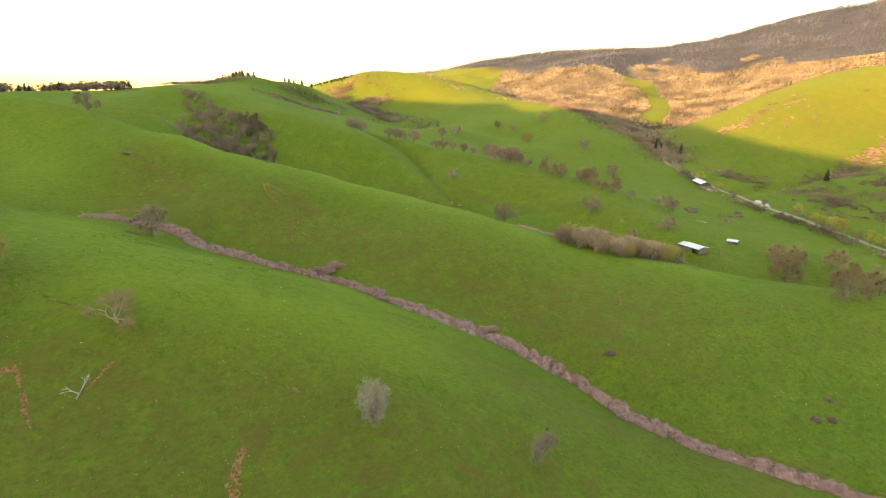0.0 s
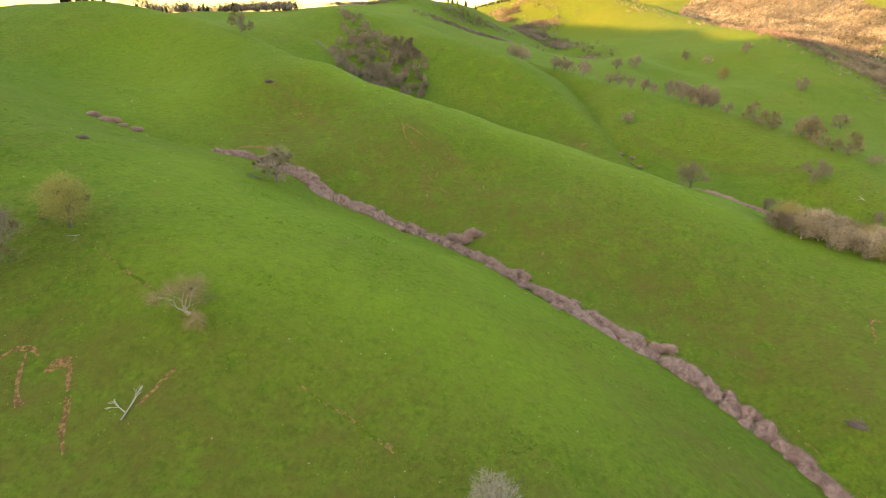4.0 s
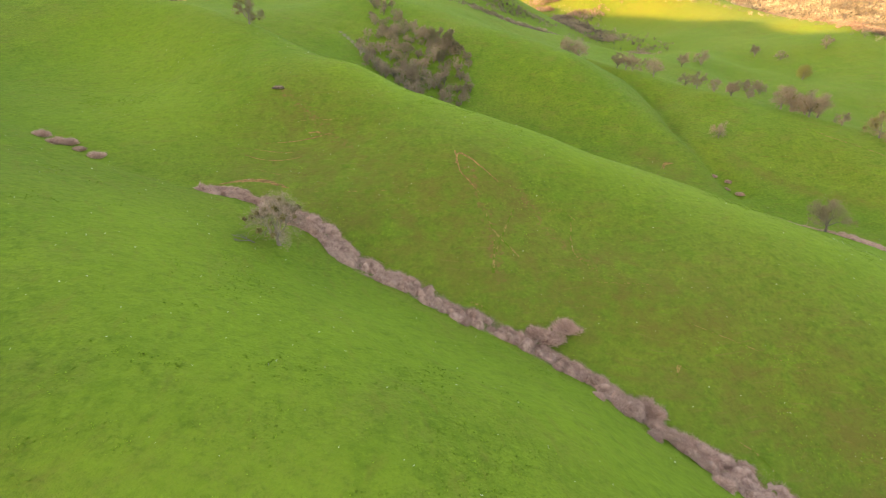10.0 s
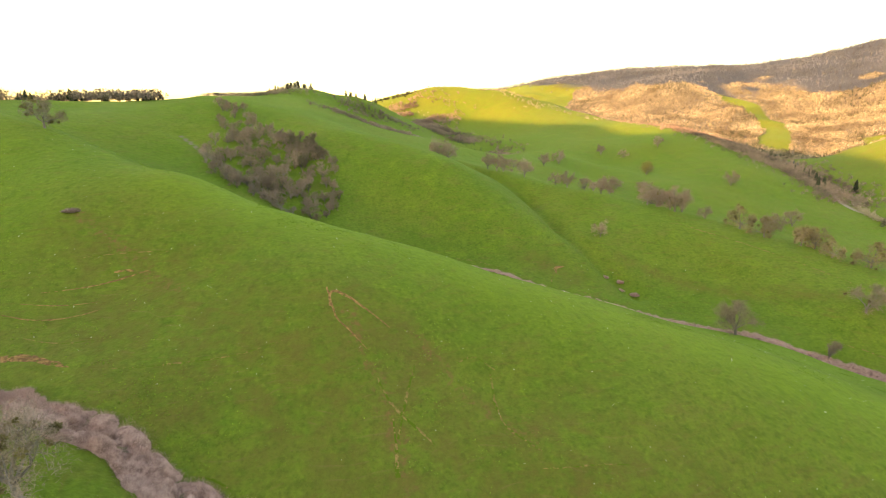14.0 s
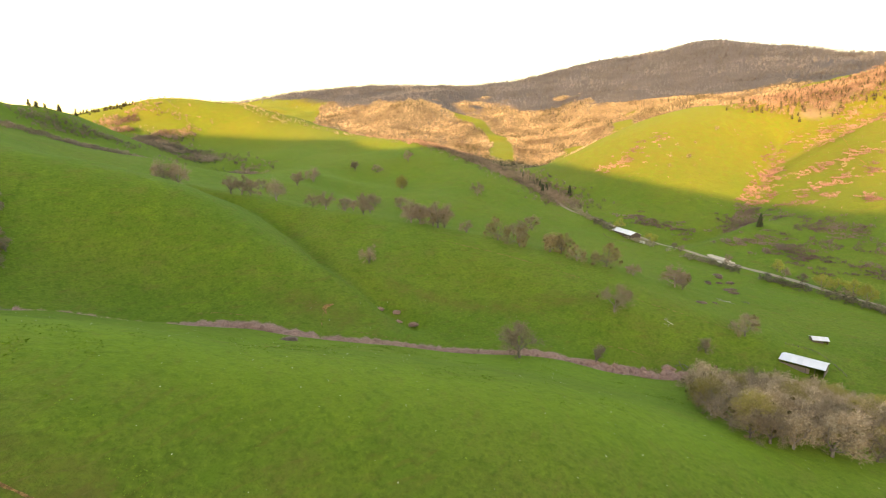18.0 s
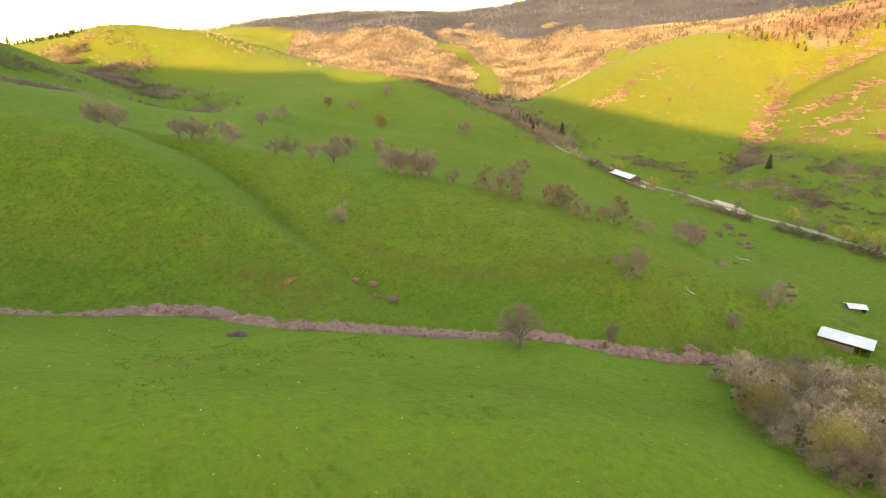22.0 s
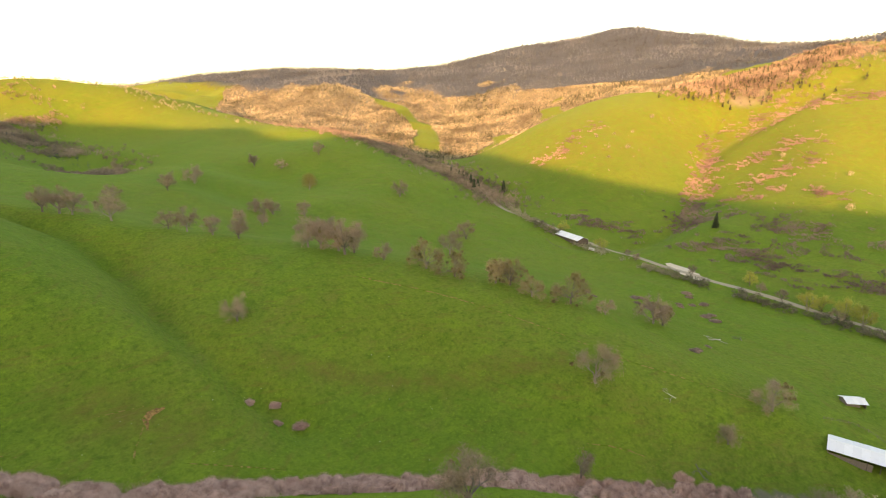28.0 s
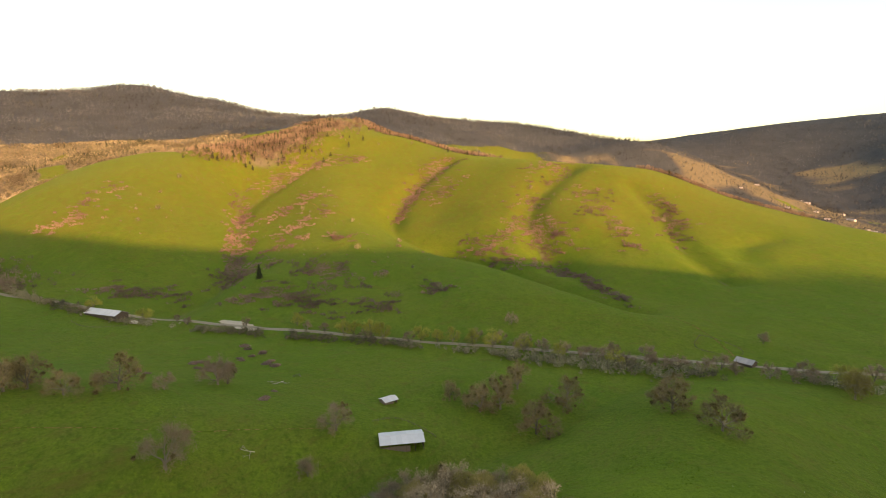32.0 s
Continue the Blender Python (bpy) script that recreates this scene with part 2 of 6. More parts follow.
def control_points():
    seen, pts = set(), []
    for name, nodes in (*LANDFORMS.items(), *HILLS.items()):
        if name.startswith("face_gully") or name == "spur_gully":
            continue
        far = math.dist(nodes[0][:2], (200, 250)) > 1500
        for p in resampled(nodes, 300 if far else 55) if name in LINES else nodes:
            key = (round(p[0] / 9), round(p[1] / 9))
            if key not in seen:
                seen.add(key)
                pts.append(p)
    return np.array(pts) / 1000


_C = control_points()


def _kernel(d2):
    return d2 * np.log(d2 + 1e-12)


def _weights():
    n = len(_C)
    d2 = (_C[:, None, 0] - _C[None, :, 0]) ** 2 + (_C[:, None, 1] - _C[None, :, 1]) ** 2
    a = np.zeros((n + 3, n + 3))
    a[:n, :n] = _kernel(d2) + 2e-4 * np.eye(n)
    a[:n, n], a[:n, n + 1:] = 1, _C[:, :2]
    a[n:, :n] = a[:n, n:].T
    return np.linalg.solve(a, np.r_[_C[:, 2], 0, 0, 0])


_W = _weights()


def waves(x, y, scale, seed):
    """Smooth value noise in -1..1 at the given wavelength."""
    u, v = x / scale, y / scale
    iu, iv = np.floor(u), np.floor(v)
    fu, fv = u - iu, v - iv
    fu, fv = fu * fu * (3 - 2 * fu), fv * fv * (3 - 2 * fv)

    def lattice(a, b):
        s = np.sin(a * 127.1 + b * 311.7 + seed * 74.7) * 43758.5453
        return 2 * (s - np.floor(s)) - 1
    return ((lattice(iu, iv) * (1 - fu) + lattice(iu + 1, iv) * fu) * (1 - fv)
            + (lattice(iu, iv + 1) * (1 - fu) + lattice(iu + 1, iv + 1) * fu) * fv)


def line_distance(x, y, nodes):
    best = np.full(x.shape, 1e9)
    for a, b in zip(nodes, nodes[1:]):
        dx, dy = b[0] - a[0], b[1] - a[1]
        s = np.clip(((x - a[0]) * dx + (y - a[1]) * dy) / (dx * dx + dy * dy), 0, 1)
        best = np.minimum(best, np.hypot(x - a[0] - s * dx, y - a[1] - s * dy))
    return best


def smooth_line(nodes, rounds=2):
    for _ in range(rounds):
        out = [nodes[0]]
        for a, b in zip(nodes, nodes[1:]):
            out += [tuple(0.75 * p + 0.25 * q for p, q in zip(a, b)), tuple(0.25 * p + 0.75 * q for p, q in zip(a, b))]
        nodes = out + [nodes[-1]]
    return nodes


def ground_height(x, y):
    """Heights in metres for arrays of x and y."""
    u, v = x / 1000, y / 1000
    z = _W[-3] + _W[-2] * u + _W[-1] * v
    for (cx, cy, _), w in zip(_C, _W):
        z = z + w * _kernel((u - cx) ** 2 + (v - cy) ** 2)
    z = z * 1000
    far = np.clip((np.hypot(x - 150, y - 250) - 700) / 1200, 0, 1)
    far = far * np.clip((x + 400) / 500, 0.15, 1)
    z = z + far * (5 * waves(x, y, 330, 3) + 6 * waves(x, y, 140, 4) + 3.5 * waves(x, y, 60, 5))
    z = z + (1 - far) * (1.2 * waves(x, y, 47, 1) + 0.45 * waves(x, y, 17, 2)) + 0.16 * waves(x, y, 9, 6)
    ring = np.exp(-((np.hypot(x - 100, y - 235) - 1900) / 550) ** 2)
    ring = ring * np.clip((x - 200) / 500, 0, 1)
    z = z + ring * (8 - 26 * np.abs(waves(x + 0.35 * y, y - 0.3 * x, 230, 8)) + 7 * waves(x, y, 120, 9))
    for name, depth, width in CARVES:
        nodes = smooth_line([p[:2] for p in {**LANDFORMS, **HILLS}[name]])
        near = np.hypot(x - 300, y - 250) < 1400
        d = np.full(x.shape, 1e9)
        d[near] = line_distance(x[near], y[near], nodes)
        z = z - depth * np.exp(-(d / width) ** 2)
    return z


def graded(lo, hi, start, end, step, below, above):
    """Coordinates with even steps from start to end that widen outside by the ratios below and above."""
    mid = list(np.arange(start, end + 0.1, step))
    left, s, p = [], step, start
    while p > lo:
        s *= below
        p -= s
        left.append(p)
    right, s, p = [], step, mid[-1]
    while p < hi:
        s *= above
        p += s
        right.append(p)
    return np.array(left[::-1] + mid + right)


GX = graded(-4900, 4700, -260, 480, 4.0, 1.05, 1.013)
GY = graded(-4900, 4800, -40, 620, 4.0, 1.05, 1.013)
_gx, _gy = np.meshgrid(GX, GY)
GZ = ground_height(_gx.ravel(), _gy.ravel()).reshape(_gx.shape)


def ground_at(x, y):
    """Height of the ground sheet at a place."""
    i = min(max(int(np.searchsorted(GX, x)) - 1, 0), len(GX) - 2)
    j = min(max(int(np.searchsorted(GY, y)) - 1, 0), len(GY) - 2)
    u, v = (x - GX[i]) / (GX[i + 1] - GX[i]), (y - GY[j]) / (GY[j + 1] - GY[j])
    return float((GZ[j, i] * (1 - u) + GZ[j, i + 1] * u) * (1 - v) + (GZ[j + 1, i] * (1 - u) + GZ[j + 1, i + 1] * u) * v)


def sheet(name, xs, ys, zz):
    nx, ny = len(xs), len(ys)
    gx, gy = np.meshgrid(xs, ys)
    co = np.stack([gx.ravel(), gy.ravel(), zz.ravel()], 1).astype(np.float32)
    a = (np.arange(ny - 1)[:, None] * nx + np.arange(nx - 1)[None, :]).ravel()
    quads = np.stack([a, a + 1, a + nx + 1, a + nx], 1).astype(np.int32)
    me = bpy.data.meshes.new(name)
    me.vertices.add(len(co))
    me.vertices.foreach_set("co", co.ravel())
    me.loops.add(quads.size)
    me.loops.foreach_set("vertex_index", quads.ravel())
    me.polygons.add(len(quads))
    me.polygons.foreach_set("loop_start", np.arange(0, quads.size, 4, dtype=np.int32))
    me.polygons.foreach_set("use_smooth", np.ones(len(quads), bool))
    me.update()
    me.validate()
    return new(name, me)


ground = tagged(sheet("ground", GX, GY, GZ), "rolling hillside of short bright green spring grass", "ground", kind="structure")


# --- materials ---
class Nodes:
    """A small builder for node materials."""

    def __init__(self, name, roughness=0.9, specular=0.2):
        self.material = bpy.data.materials.new(name)
        self.material.use_nodes = True
        self.tree = self.material.node_tree
        self.shader = self.tree.nodes["Principled BSDF"]
        self.shader.inputs["Roughness"].default_value = roughness
        self.shader.inputs["Specular IOR Level"].default_value = specular

    def node(self, kind, **values):
        n = self.tree.nodes.new(kind)
        for key, value in values.items():
            n.inputs[key].default_value = value
        return n

    def link(self, a, b):
        self.tree.links.new(a, b)

    def position(self):
        return self.tree.nodes.new("ShaderNodeNewGeometry").outputs["Position"]

    def noise(self, vector, scale, detail=3.0, rough=0.55):
        n = self.node("ShaderNodeTexNoise", Scale=scale, Detail=detail, Roughness=rough)
        self.link(vector, n.inputs["Vector"])
        return n.outputs["Fac"]

    def ramp(self, fac, low, high, a=0.0, b=1.0):
        n = self.node("ShaderNodeMapRange")
        n.clamp = True
        n.interpolation_type = "SMOOTHSTEP"
        self.link(fac, n.inputs["Value"])
        for key, value in (("From Min", low), ("From Max", high), ("To Min", a), ("To Max", b)):
            n.inputs[key].default_value = value
        return n.outputs["Result"]

    def mix(self, fac, a, b, how="MIX"):
        n = self.tree.nodes.new("ShaderNodeMix")
        n.data_type, n.blend_type = "RGBA", how
        if hasattr(fac, "node"):
            self.link(fac, n.inputs[0])
        else:
            n.inputs[0].default_value = fac
        for value, socket in ((a, n.inputs[6]), (b, n.inputs[7])):
            if hasattr(value, "node"):
                self.link(value, socket)
            else:
                socket.default_value = (*value, 1)
        return n.outputs[2]

    def math(self, how, a, b):
        n = self.tree.nodes.new("ShaderNodeMath")
        n.operation = how
        for value, socket in ((a, n.inputs[0]), (b, n.inputs[1])):
            if hasattr(value, "node"):
                self.link(value, socket)
            else:
                socket.default_value = value
        return n.outputs[0]

    def colour(self, socket):
        if hasattr(socket, "node"):
            self.link(socket, self.shader.inputs["Base Color"])
        else:
            self.shader.inputs["Base Color"].default_value = (*socket, 1)

    def bump(self, height, strength, distance):
        n = self.node("ShaderNodeBump", Strength=strength, Distance=distance)
        self.link(height, n.inputs["Height"])
        self.link(n.outputs["Normal"], self.shader.inputs["Normal"])


def grass_material():
    m = Nodes("hill_grass", 0.9, 0.06)
    p = m.position()
    xyz = m.tree.nodes.new("ShaderNodeSeparateXYZ")
    m.link(p, xyz.inputs[0])
    broad, middle, fine = m.noise(p, 0.011, 4), m.noise(p, 0.06, 5, 0.6), m.noise(p, 0.45, 4, 0.65)
    tuft = m.noise(p, 1.6, 3, 0.6)
    flush = m.noise(p, 0.07, 6, 0.7)
    lush, olive, dull, deep = (0.095, 0.160, 0.018), (0.122, 0.166, 0.022), (0.148, 0.134, 0.034), (0.044, 0.088, 0.009)
    c = m.mix(m.ramp(broad, 0.40, 0.62), lush, olive)
    c = m.mix(m.ramp(middle, 0.50, 0.70, 0, 0.45), c, dull)
    c = m.mix(m.ramp(m.noise(p, 0.13, 5, 0.65), 0.52, 0.66, 0, 0.5), c, (0.054, 0.115, 0.010))
    c = m.mix(m.ramp(flush, 0.50, 0.68, 0, 0.55), c, (0.148, 0.226, 0.021))
    c = m.mix(m.ramp(fine, 0.46, 0.68, 0, 0.6), c, deep)
    c = m.mix(m.ramp(tuft, 0.46, 0.66, 0, 0.6), c, deep)
    c = m.mix(m.ramp(m.noise(p, 0.8, 5, 0.65), 0.50, 0.72, 0, 0.6), c, (0.182, 0.264, 0.028))
    lay = m.tree.nodes.new("ShaderNodeVectorMath")
    lay.operation = "MULTIPLY"
    m.link(p, lay.inputs[0])
    lay.inputs[1].default_value = (0.09, 0.09, 1.1)
    streak = m.noise(lay.outputs[0], 1.0, 5, 0.65)
    c = m.mix(m.ramp(streak, 0.52, 0.70, 0, 0.5), c, (0.128, 0.104, 0.024))
    c = m.mix(m.ramp(streak, 0.48, 0.30, 0, 0.35), c, (0.078, 0.150, 0.012))
    # dry grass, with shade of steep flanks painted into the same brown
    zone = m.tree.nodes.new("ShaderNodeAttribute")
    zone.attribute_name = "dry"
    c = m.mix(m.math("MULTIPLY", zone.outputs["Fac"], m.ramp(m.noise(p, 0.12, 6, 0.7), 0.24, 0.74, 0, 0.8)), c, (0.124, 0.098, 0.024))
    green = m.tree.nodes.new("ShaderNodeAttribute")
    green.attribute_name = "lush"
    c = m.mix(m.math("MULTIPLY", green.outputs["Fac"], m.ramp(m.noise(p, 0.3, 5, 0.65), 0.30, 0.62, 0.2, 0.6)), c, (0.158, 0.242, 0.022))
    # cattle terraces that follow the contours
    warp = m.math("MULTIPLY", m.noise(p, 0.03, 2), 7.0)
    step = m.math("FRACT", m.math("MULTIPLY", m.math("ADD", xyz.outputs["Z"], warp), 0.72), 0.0)
    lip = m.math("MULTIPLY", m.ramp(step, 0.80, 0.97), m.ramp(m.noise(p, 0.14, 6, 0.7), 0.50, 0.62))
    where = m.math("MAXIMUM", m.ramp(m.noise(p, 0.021, 2), 0.58, 0.72, 0, 0.4), zone.outputs["Fac"])
    lip = m.math("MULTIPLY", lip, where)
    c = m.mix(m.math("MULTIPLY", lip, 0.5), c, (0.170, 0.125, 0.042))
    # woodland floor, brush ground and bare soil where the ground carries them
    a = m.tree.nodes.new("ShaderNodeAttribute")
    a.attribute_name = "cover"
    part_of = m.tree.nodes.new("ShaderNodeSeparateColor")
    m.link(a.outputs["Color"], part_of.inputs[0])
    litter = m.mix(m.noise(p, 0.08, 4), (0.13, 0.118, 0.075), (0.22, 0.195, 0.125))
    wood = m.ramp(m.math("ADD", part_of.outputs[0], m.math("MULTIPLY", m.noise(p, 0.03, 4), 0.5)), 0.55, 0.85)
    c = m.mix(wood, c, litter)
    # mountain floor carries a blue-grey tint that imitates haze
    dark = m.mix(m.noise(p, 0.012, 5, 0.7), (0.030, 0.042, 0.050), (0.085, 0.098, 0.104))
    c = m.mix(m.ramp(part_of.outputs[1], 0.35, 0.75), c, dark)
    soil = m.ramp(m.math("ADD", part_of.outputs[2], m.math("MULTIPLY", m.noise(p, 0.5, 4), 0.6)), 0.75, 1.0)
    c = m.mix(soil, c, m.mix(m.noise(p, 1.2, 3), (0.24, 0.115, 0.045), (0.15, 0.085, 0.04)))
    m.colour(c)
    h = m.math("ADD", m.math("MULTIPLY", tuft, 0.6), m.math("MULTIPLY", fine, 0.9))
    h = m.math("ADD", h, m.math("MULTIPLY", lip, -0.15))
    m.bump(h, 1.0, 0.7)
    bare = m.math("SUBTRACT", 1.0, m.math("MAXIMUM", wood, m.ramp(part_of.outputs[1], 0.2, 0.5)))
    m.link(m.math("MULTIPLY", bare, 0.07), m.shader.inputs["Sheen Weight"])
    m.shader.inputs["Sheen Roughness"].default_value = 0.45
    m.shader.inputs["Sheen Tint"].default_value = (0.50, 0.90, 0.14, 1)
    return m.material


def speckled(name, a, b, scale=3.0, roughness=0.9, spread=0.35, bump=0.0):
    """Two colours mixed by noise, each object a little lighter or darker than the next."""
    m = Nodes(name, roughness)
    p = m.position()
    c = m.mix(m.noise(p, scale, 4, 0.6), a, b)
    info = m.tree.nodes.new("ShaderNodeObjectInfo")
    k = m.ramp(info.outputs["Random"], 0, 1, 1 - spread, 1 + spread)
    c = m.mix(1.0, c, m.node("ShaderNodeCombineColor").outputs[0], "MULTIPLY")
    combine = c.node.inputs[7].links[0].from_node
    for socket in combine.inputs[:3]:
        m.link(k, socket)
    m.colour(c)
    if bump:
        m.bump(m.noise(p, scale * 3, 4), bump, 0.2)
    return m.material


def island(name, tones, roughness=0.9, patch=0.0, size=0.007):
    """Colours that change from piece to piece of one mesh, and from stand to stand by patches."""
    m = Nodes(name, roughness)
    ramp = m.tree.nodes.new("ShaderNodeValToRGB")
    ramp.color_ramp.interpolation = "CONSTANT"
    while len(ramp.color_ramp.elements) < len(tones):
        ramp.color_ramp.elements.new(0.5)
    for i, (e, tone) in enumerate(zip(ramp.color_ramp.elements, tones)):
        e.position, e.color = i / len(tones), (*tone, 1)
    m.link(m.tree.nodes.new("ShaderNodeNewGeometry").outputs["Random Per Island"], ramp.inputs[0])
    c = ramp.outputs["Color"]
    if patch:
        k = m.ramp(m.noise(m.position(), size, 4, 0.6), 0.34, 0.66, 1 - patch, 1 + patch)
        grey = m.node("ShaderNodeCombineColor")
        for socket in grey.inputs[:3]:
            m.link(k, socket)
        c = m.mix(1.0, c, grey.outputs[0], "MULTIPLY")
    m.colour(c)
    return m.material


def tinted_twigs(name, tones, spread=0.2):
    """Twigs: each sliver a tone of its own, each plant a little lighter or darker."""
    m = Nodes(name, 0.9)
    ramp = m.tree.nodes.new("ShaderNodeValToRGB")
    while len(ramp.color_ramp.elements) < len(tones):
        ramp.color_ramp.elements.new(0.5)
    for i, (e, tone) in enumerate(zip(ramp.color_ramp.elements, tones)):
        e.position, e.color = i / max(1, len(tones) - 1), (*tone, 1)
    m.link(m.tree.nodes.new("ShaderNodeNewGeometry").outputs["Random Per Island"], ramp.inputs[0])
    info = m.tree.nodes.new("ShaderNodeObjectInfo")
    k = m.ramp(info.outputs["Random"], 0, 1, 1 - spread, 1 + spread)
    grey = m.node("ShaderNodeCombineColor")
    for socket in grey.inputs[:3]:
        m.link(k, socket)
    m.colour(m.mix(1.0, ramp.outputs["Color"], grey.outputs[0], "MULTIPLY"))
    return m.material


def broken_earth(name, pale, dark, grassy):
    """Crumbled soil with dark cracks and grass coming through."""
    m = Nodes(name, 0.95, 0.1)
    p = m.position()
    c = m.mix(m.ramp(m.noise(p, 1.1, 5, 0.7), 0.40, 0.62), dark, pale)
    c = m.mix(m.ramp(m.noise(p, 0.42, 5, 0.75), grassy, grassy + 0.07), c, (0.076, 0.125, 0.008))
    m.colour(c)
    m.bump(m.noise(p, 2.0, 5, 0.7), 1.0, 0.4)
    return m.material


def bramble_material():
    """A mat of canes: pale pinkish lumps, with the shade of the gaps painted in by noise."""
    m = Nodes("bramble_mass", 0.95, 0.1)
    p = m.position()
    c = m.mix(m.ramp(m.noise(p, 0.5, 5, 0.7), 0.34, 0.64), (0.20, 0.115, 0.092), (0.47, 0.295, 0.24))
    c = m.mix(m.ramp(m.noise(p, 0.09, 3), 0.45, 0.62, 0, 0.5), c, (0.37, 0.24, 0.20))
    m.colour(c)
    m.bump(m.noise(p, 1.4, 5, 0.7), 0.8, 0.4)
    return m.material


GRASS = grass_material()
BARK = speckled("oak_bark", (0.12, 0.10, 0.085), (0.25, 0.215, 0.18), 2.5, bump=0.4)
GREY_LIMB = speckled("grey_limb_bark", (0.28, 0.23, 0.185), (0.42, 0.35, 0.29), 2.5, bump=0.4)
PALE_BARK = speckled("bleached_wood", (0.33, 0.29, 0.235), (0.46, 0.42, 0.35), 2.0)
TWIG_GREY = tinted_twigs("grey_twigs", [(0.195, 0.14, 0.10), (0.27, 0.195, 0.14), (0.345, 0.26, 0.19)])
TWIG_TAN = tinted_twigs("tan_twigs", [(0.19, 0.135, 0.088), (0.28, 0.205, 0.135), (0.35, 0.27, 0.19)])
TWIG_BUD = tinted_twigs("budding_twigs", [(0.24, 0.20, 0.055), (0.34, 0.28, 0.085), (0.28, 0.20, 0.09), (0.27, 0.26, 0.05)])
TWIG_RUST = tinted_twigs("rusty_twigs", [(0.28, 0.175, 0.085), (0.40, 0.26, 0.13), (0.34, 0.27, 0.12)])
TWIG_PALE = tinted_twigs("pale_twigs", [(0.29, 0.235, 0.17), (0.41, 0.34, 0.26), (0.50, 0.425, 0.34)])
TWIG_LICHEN = tinted_twigs("lichened_twigs", [(0.27, 0.185, 0.11), (0.42, 0.305, 0.19), (0.56, 0.44, 0.30)])
TWIG_GREEN = tinted_twigs("willow_leaves", [(0.22, 0.24, 0.04), (0.34, 0.34, 0.065), (0.27, 0.24, 0.08)])
TWIG_MAUVE = tinted_twigs("bramble_canes", [(0.33, 0.19, 0.15), (0.51, 0.32, 0.26), (0.65, 0.44, 0.365)], 0.12)
TWIG_OCHRE = tinted_twigs("dry_shrub_twigs", [(0.20, 0.145, 0.08), (0.31, 0.23, 0.12), (0.26, 0.20, 0.12)])
MISTLETOE = speckled("mistletoe_leaves", (0.12, 0.10, 0.035), (0.20, 0.155, 0.06), 4.0)
CONIFER = tinted_twigs("conifer_needles", [(0.022, 0.036, 0.018), (0.045, 0.062, 0.03), (0.065, 0.075, 0.035)])
EVERGREEN = tinted_twigs("evergreen_leaves", [(0.10, 0.085, 0.048), (0.15, 0.125, 0.07), (0.20, 0.165, 0.105)])
BRAMBLE = bramble_material()
TWIG_BRUSH = tinted_twigs("brush_canes", [(0.17, 0.115, 0.095), (0.26, 0.185, 0.155), (0.35, 0.26, 0.225)], 0.15)
BRUSH_MASS = speckled("brush_mass", (0.13, 0.09, 0.075), (0.22, 0.155, 0.13), 1.2, bump=0.5)
FAR_WOOD = island("bare_wood_crowns", [(0.25, 0.225, 0.15), (0.20, 0.18, 0.125), (0.32, 0.285, 0.20), (0.14, 0.135, 0.085), (0.23, 0.215, 0.12), (0.11, 0.11, 0.065)], patch=0.5, size=0.011)
DRAW_WOOD = island("draw_wood_crowns", [(0.21, 0.155, 0.12), (0.16, 0.12, 0.09), (0.27, 0.20, 0.16), (0.13, 0.105, 0.075), (0.22, 0.18, 0.12)], patch=0.4, size=0.02)
# far conifers: distance haze painted into the crowns as blue-grey
HAZED_CONIFER = island("hazed_conifer_crowns", [(0.036, 0.050, 0.060), (0.058, 0.076, 0.090), (0.095, 0.112, 0.124), (0.076, 0.084, 0.080)], patch=0.5, size=0.004)
HILL_CONIFER = island("hill_conifer_crowns", [(0.030, 0.040, 0.020), (0.048, 0.056, 0.028), (0.064, 0.068, 0.036)], patch=0.3, size=0.02)
FAR_SHRUB = island("shrub_crowns", [(0.20, 0.135, 0.115), (0.25, 0.175, 0.15), (0.15, 0.105, 0.085), (0.22, 0.165, 0.145)], patch=0.35, size=0.02)
SOIL = broken_earth("red_soil", (0.37, 0.195, 0.08), (0.16, 0.085, 0.035), 0.55)
TRAIL = broken_earth("trodden_earth", (0.33, 0.20, 0.08), (0.17, 0.12, 0.04), 0.45)
GRAVEL = speckled("road_gravel", (0.40, 0.33, 0.245), (0.54, 0.46, 0.355), 0.4, bump=0.2)
METAL_ROOF = speckled("galvanised_roof_sheets", (0.62, 0.62, 0.63), (0.74, 0.74, 0.75), 0.5, 0.45, 0.05)
BARN_WOOD = speckled("weathered_boards", (0.10, 0.075, 0.06), (0.19, 0.15, 0.12), 1.5)
DARK_ROOF = speckled("dull_roof_sheets", (0.34, 0.32, 0.32), (0.44, 0.42, 0.41), 0.5, 0.5, 0.1)
WHITE_PAINT = speckled("white_paint", (0.70, 0.70, 0.68), (0.80, 0.80, 0.79), 1.0, 0.5, 0.05)
GLASS_DARK = speckled("dark_window", (0.02, 0.022, 0.025), (0.04, 0.042, 0.045), 1.0, 0.1, 0.0)
STONE = speckled("field_stone", (0.42, 0.40, 0.36), (0.60, 0.58, 0.54), 2.0)
TUSSOCK = island("tussock_grass", [(0.10, 0.185, 0.016), (0.13, 0.225, 0.02), (0.19, 0.29, 0.028), (0.11, 0.19, 0.016)])


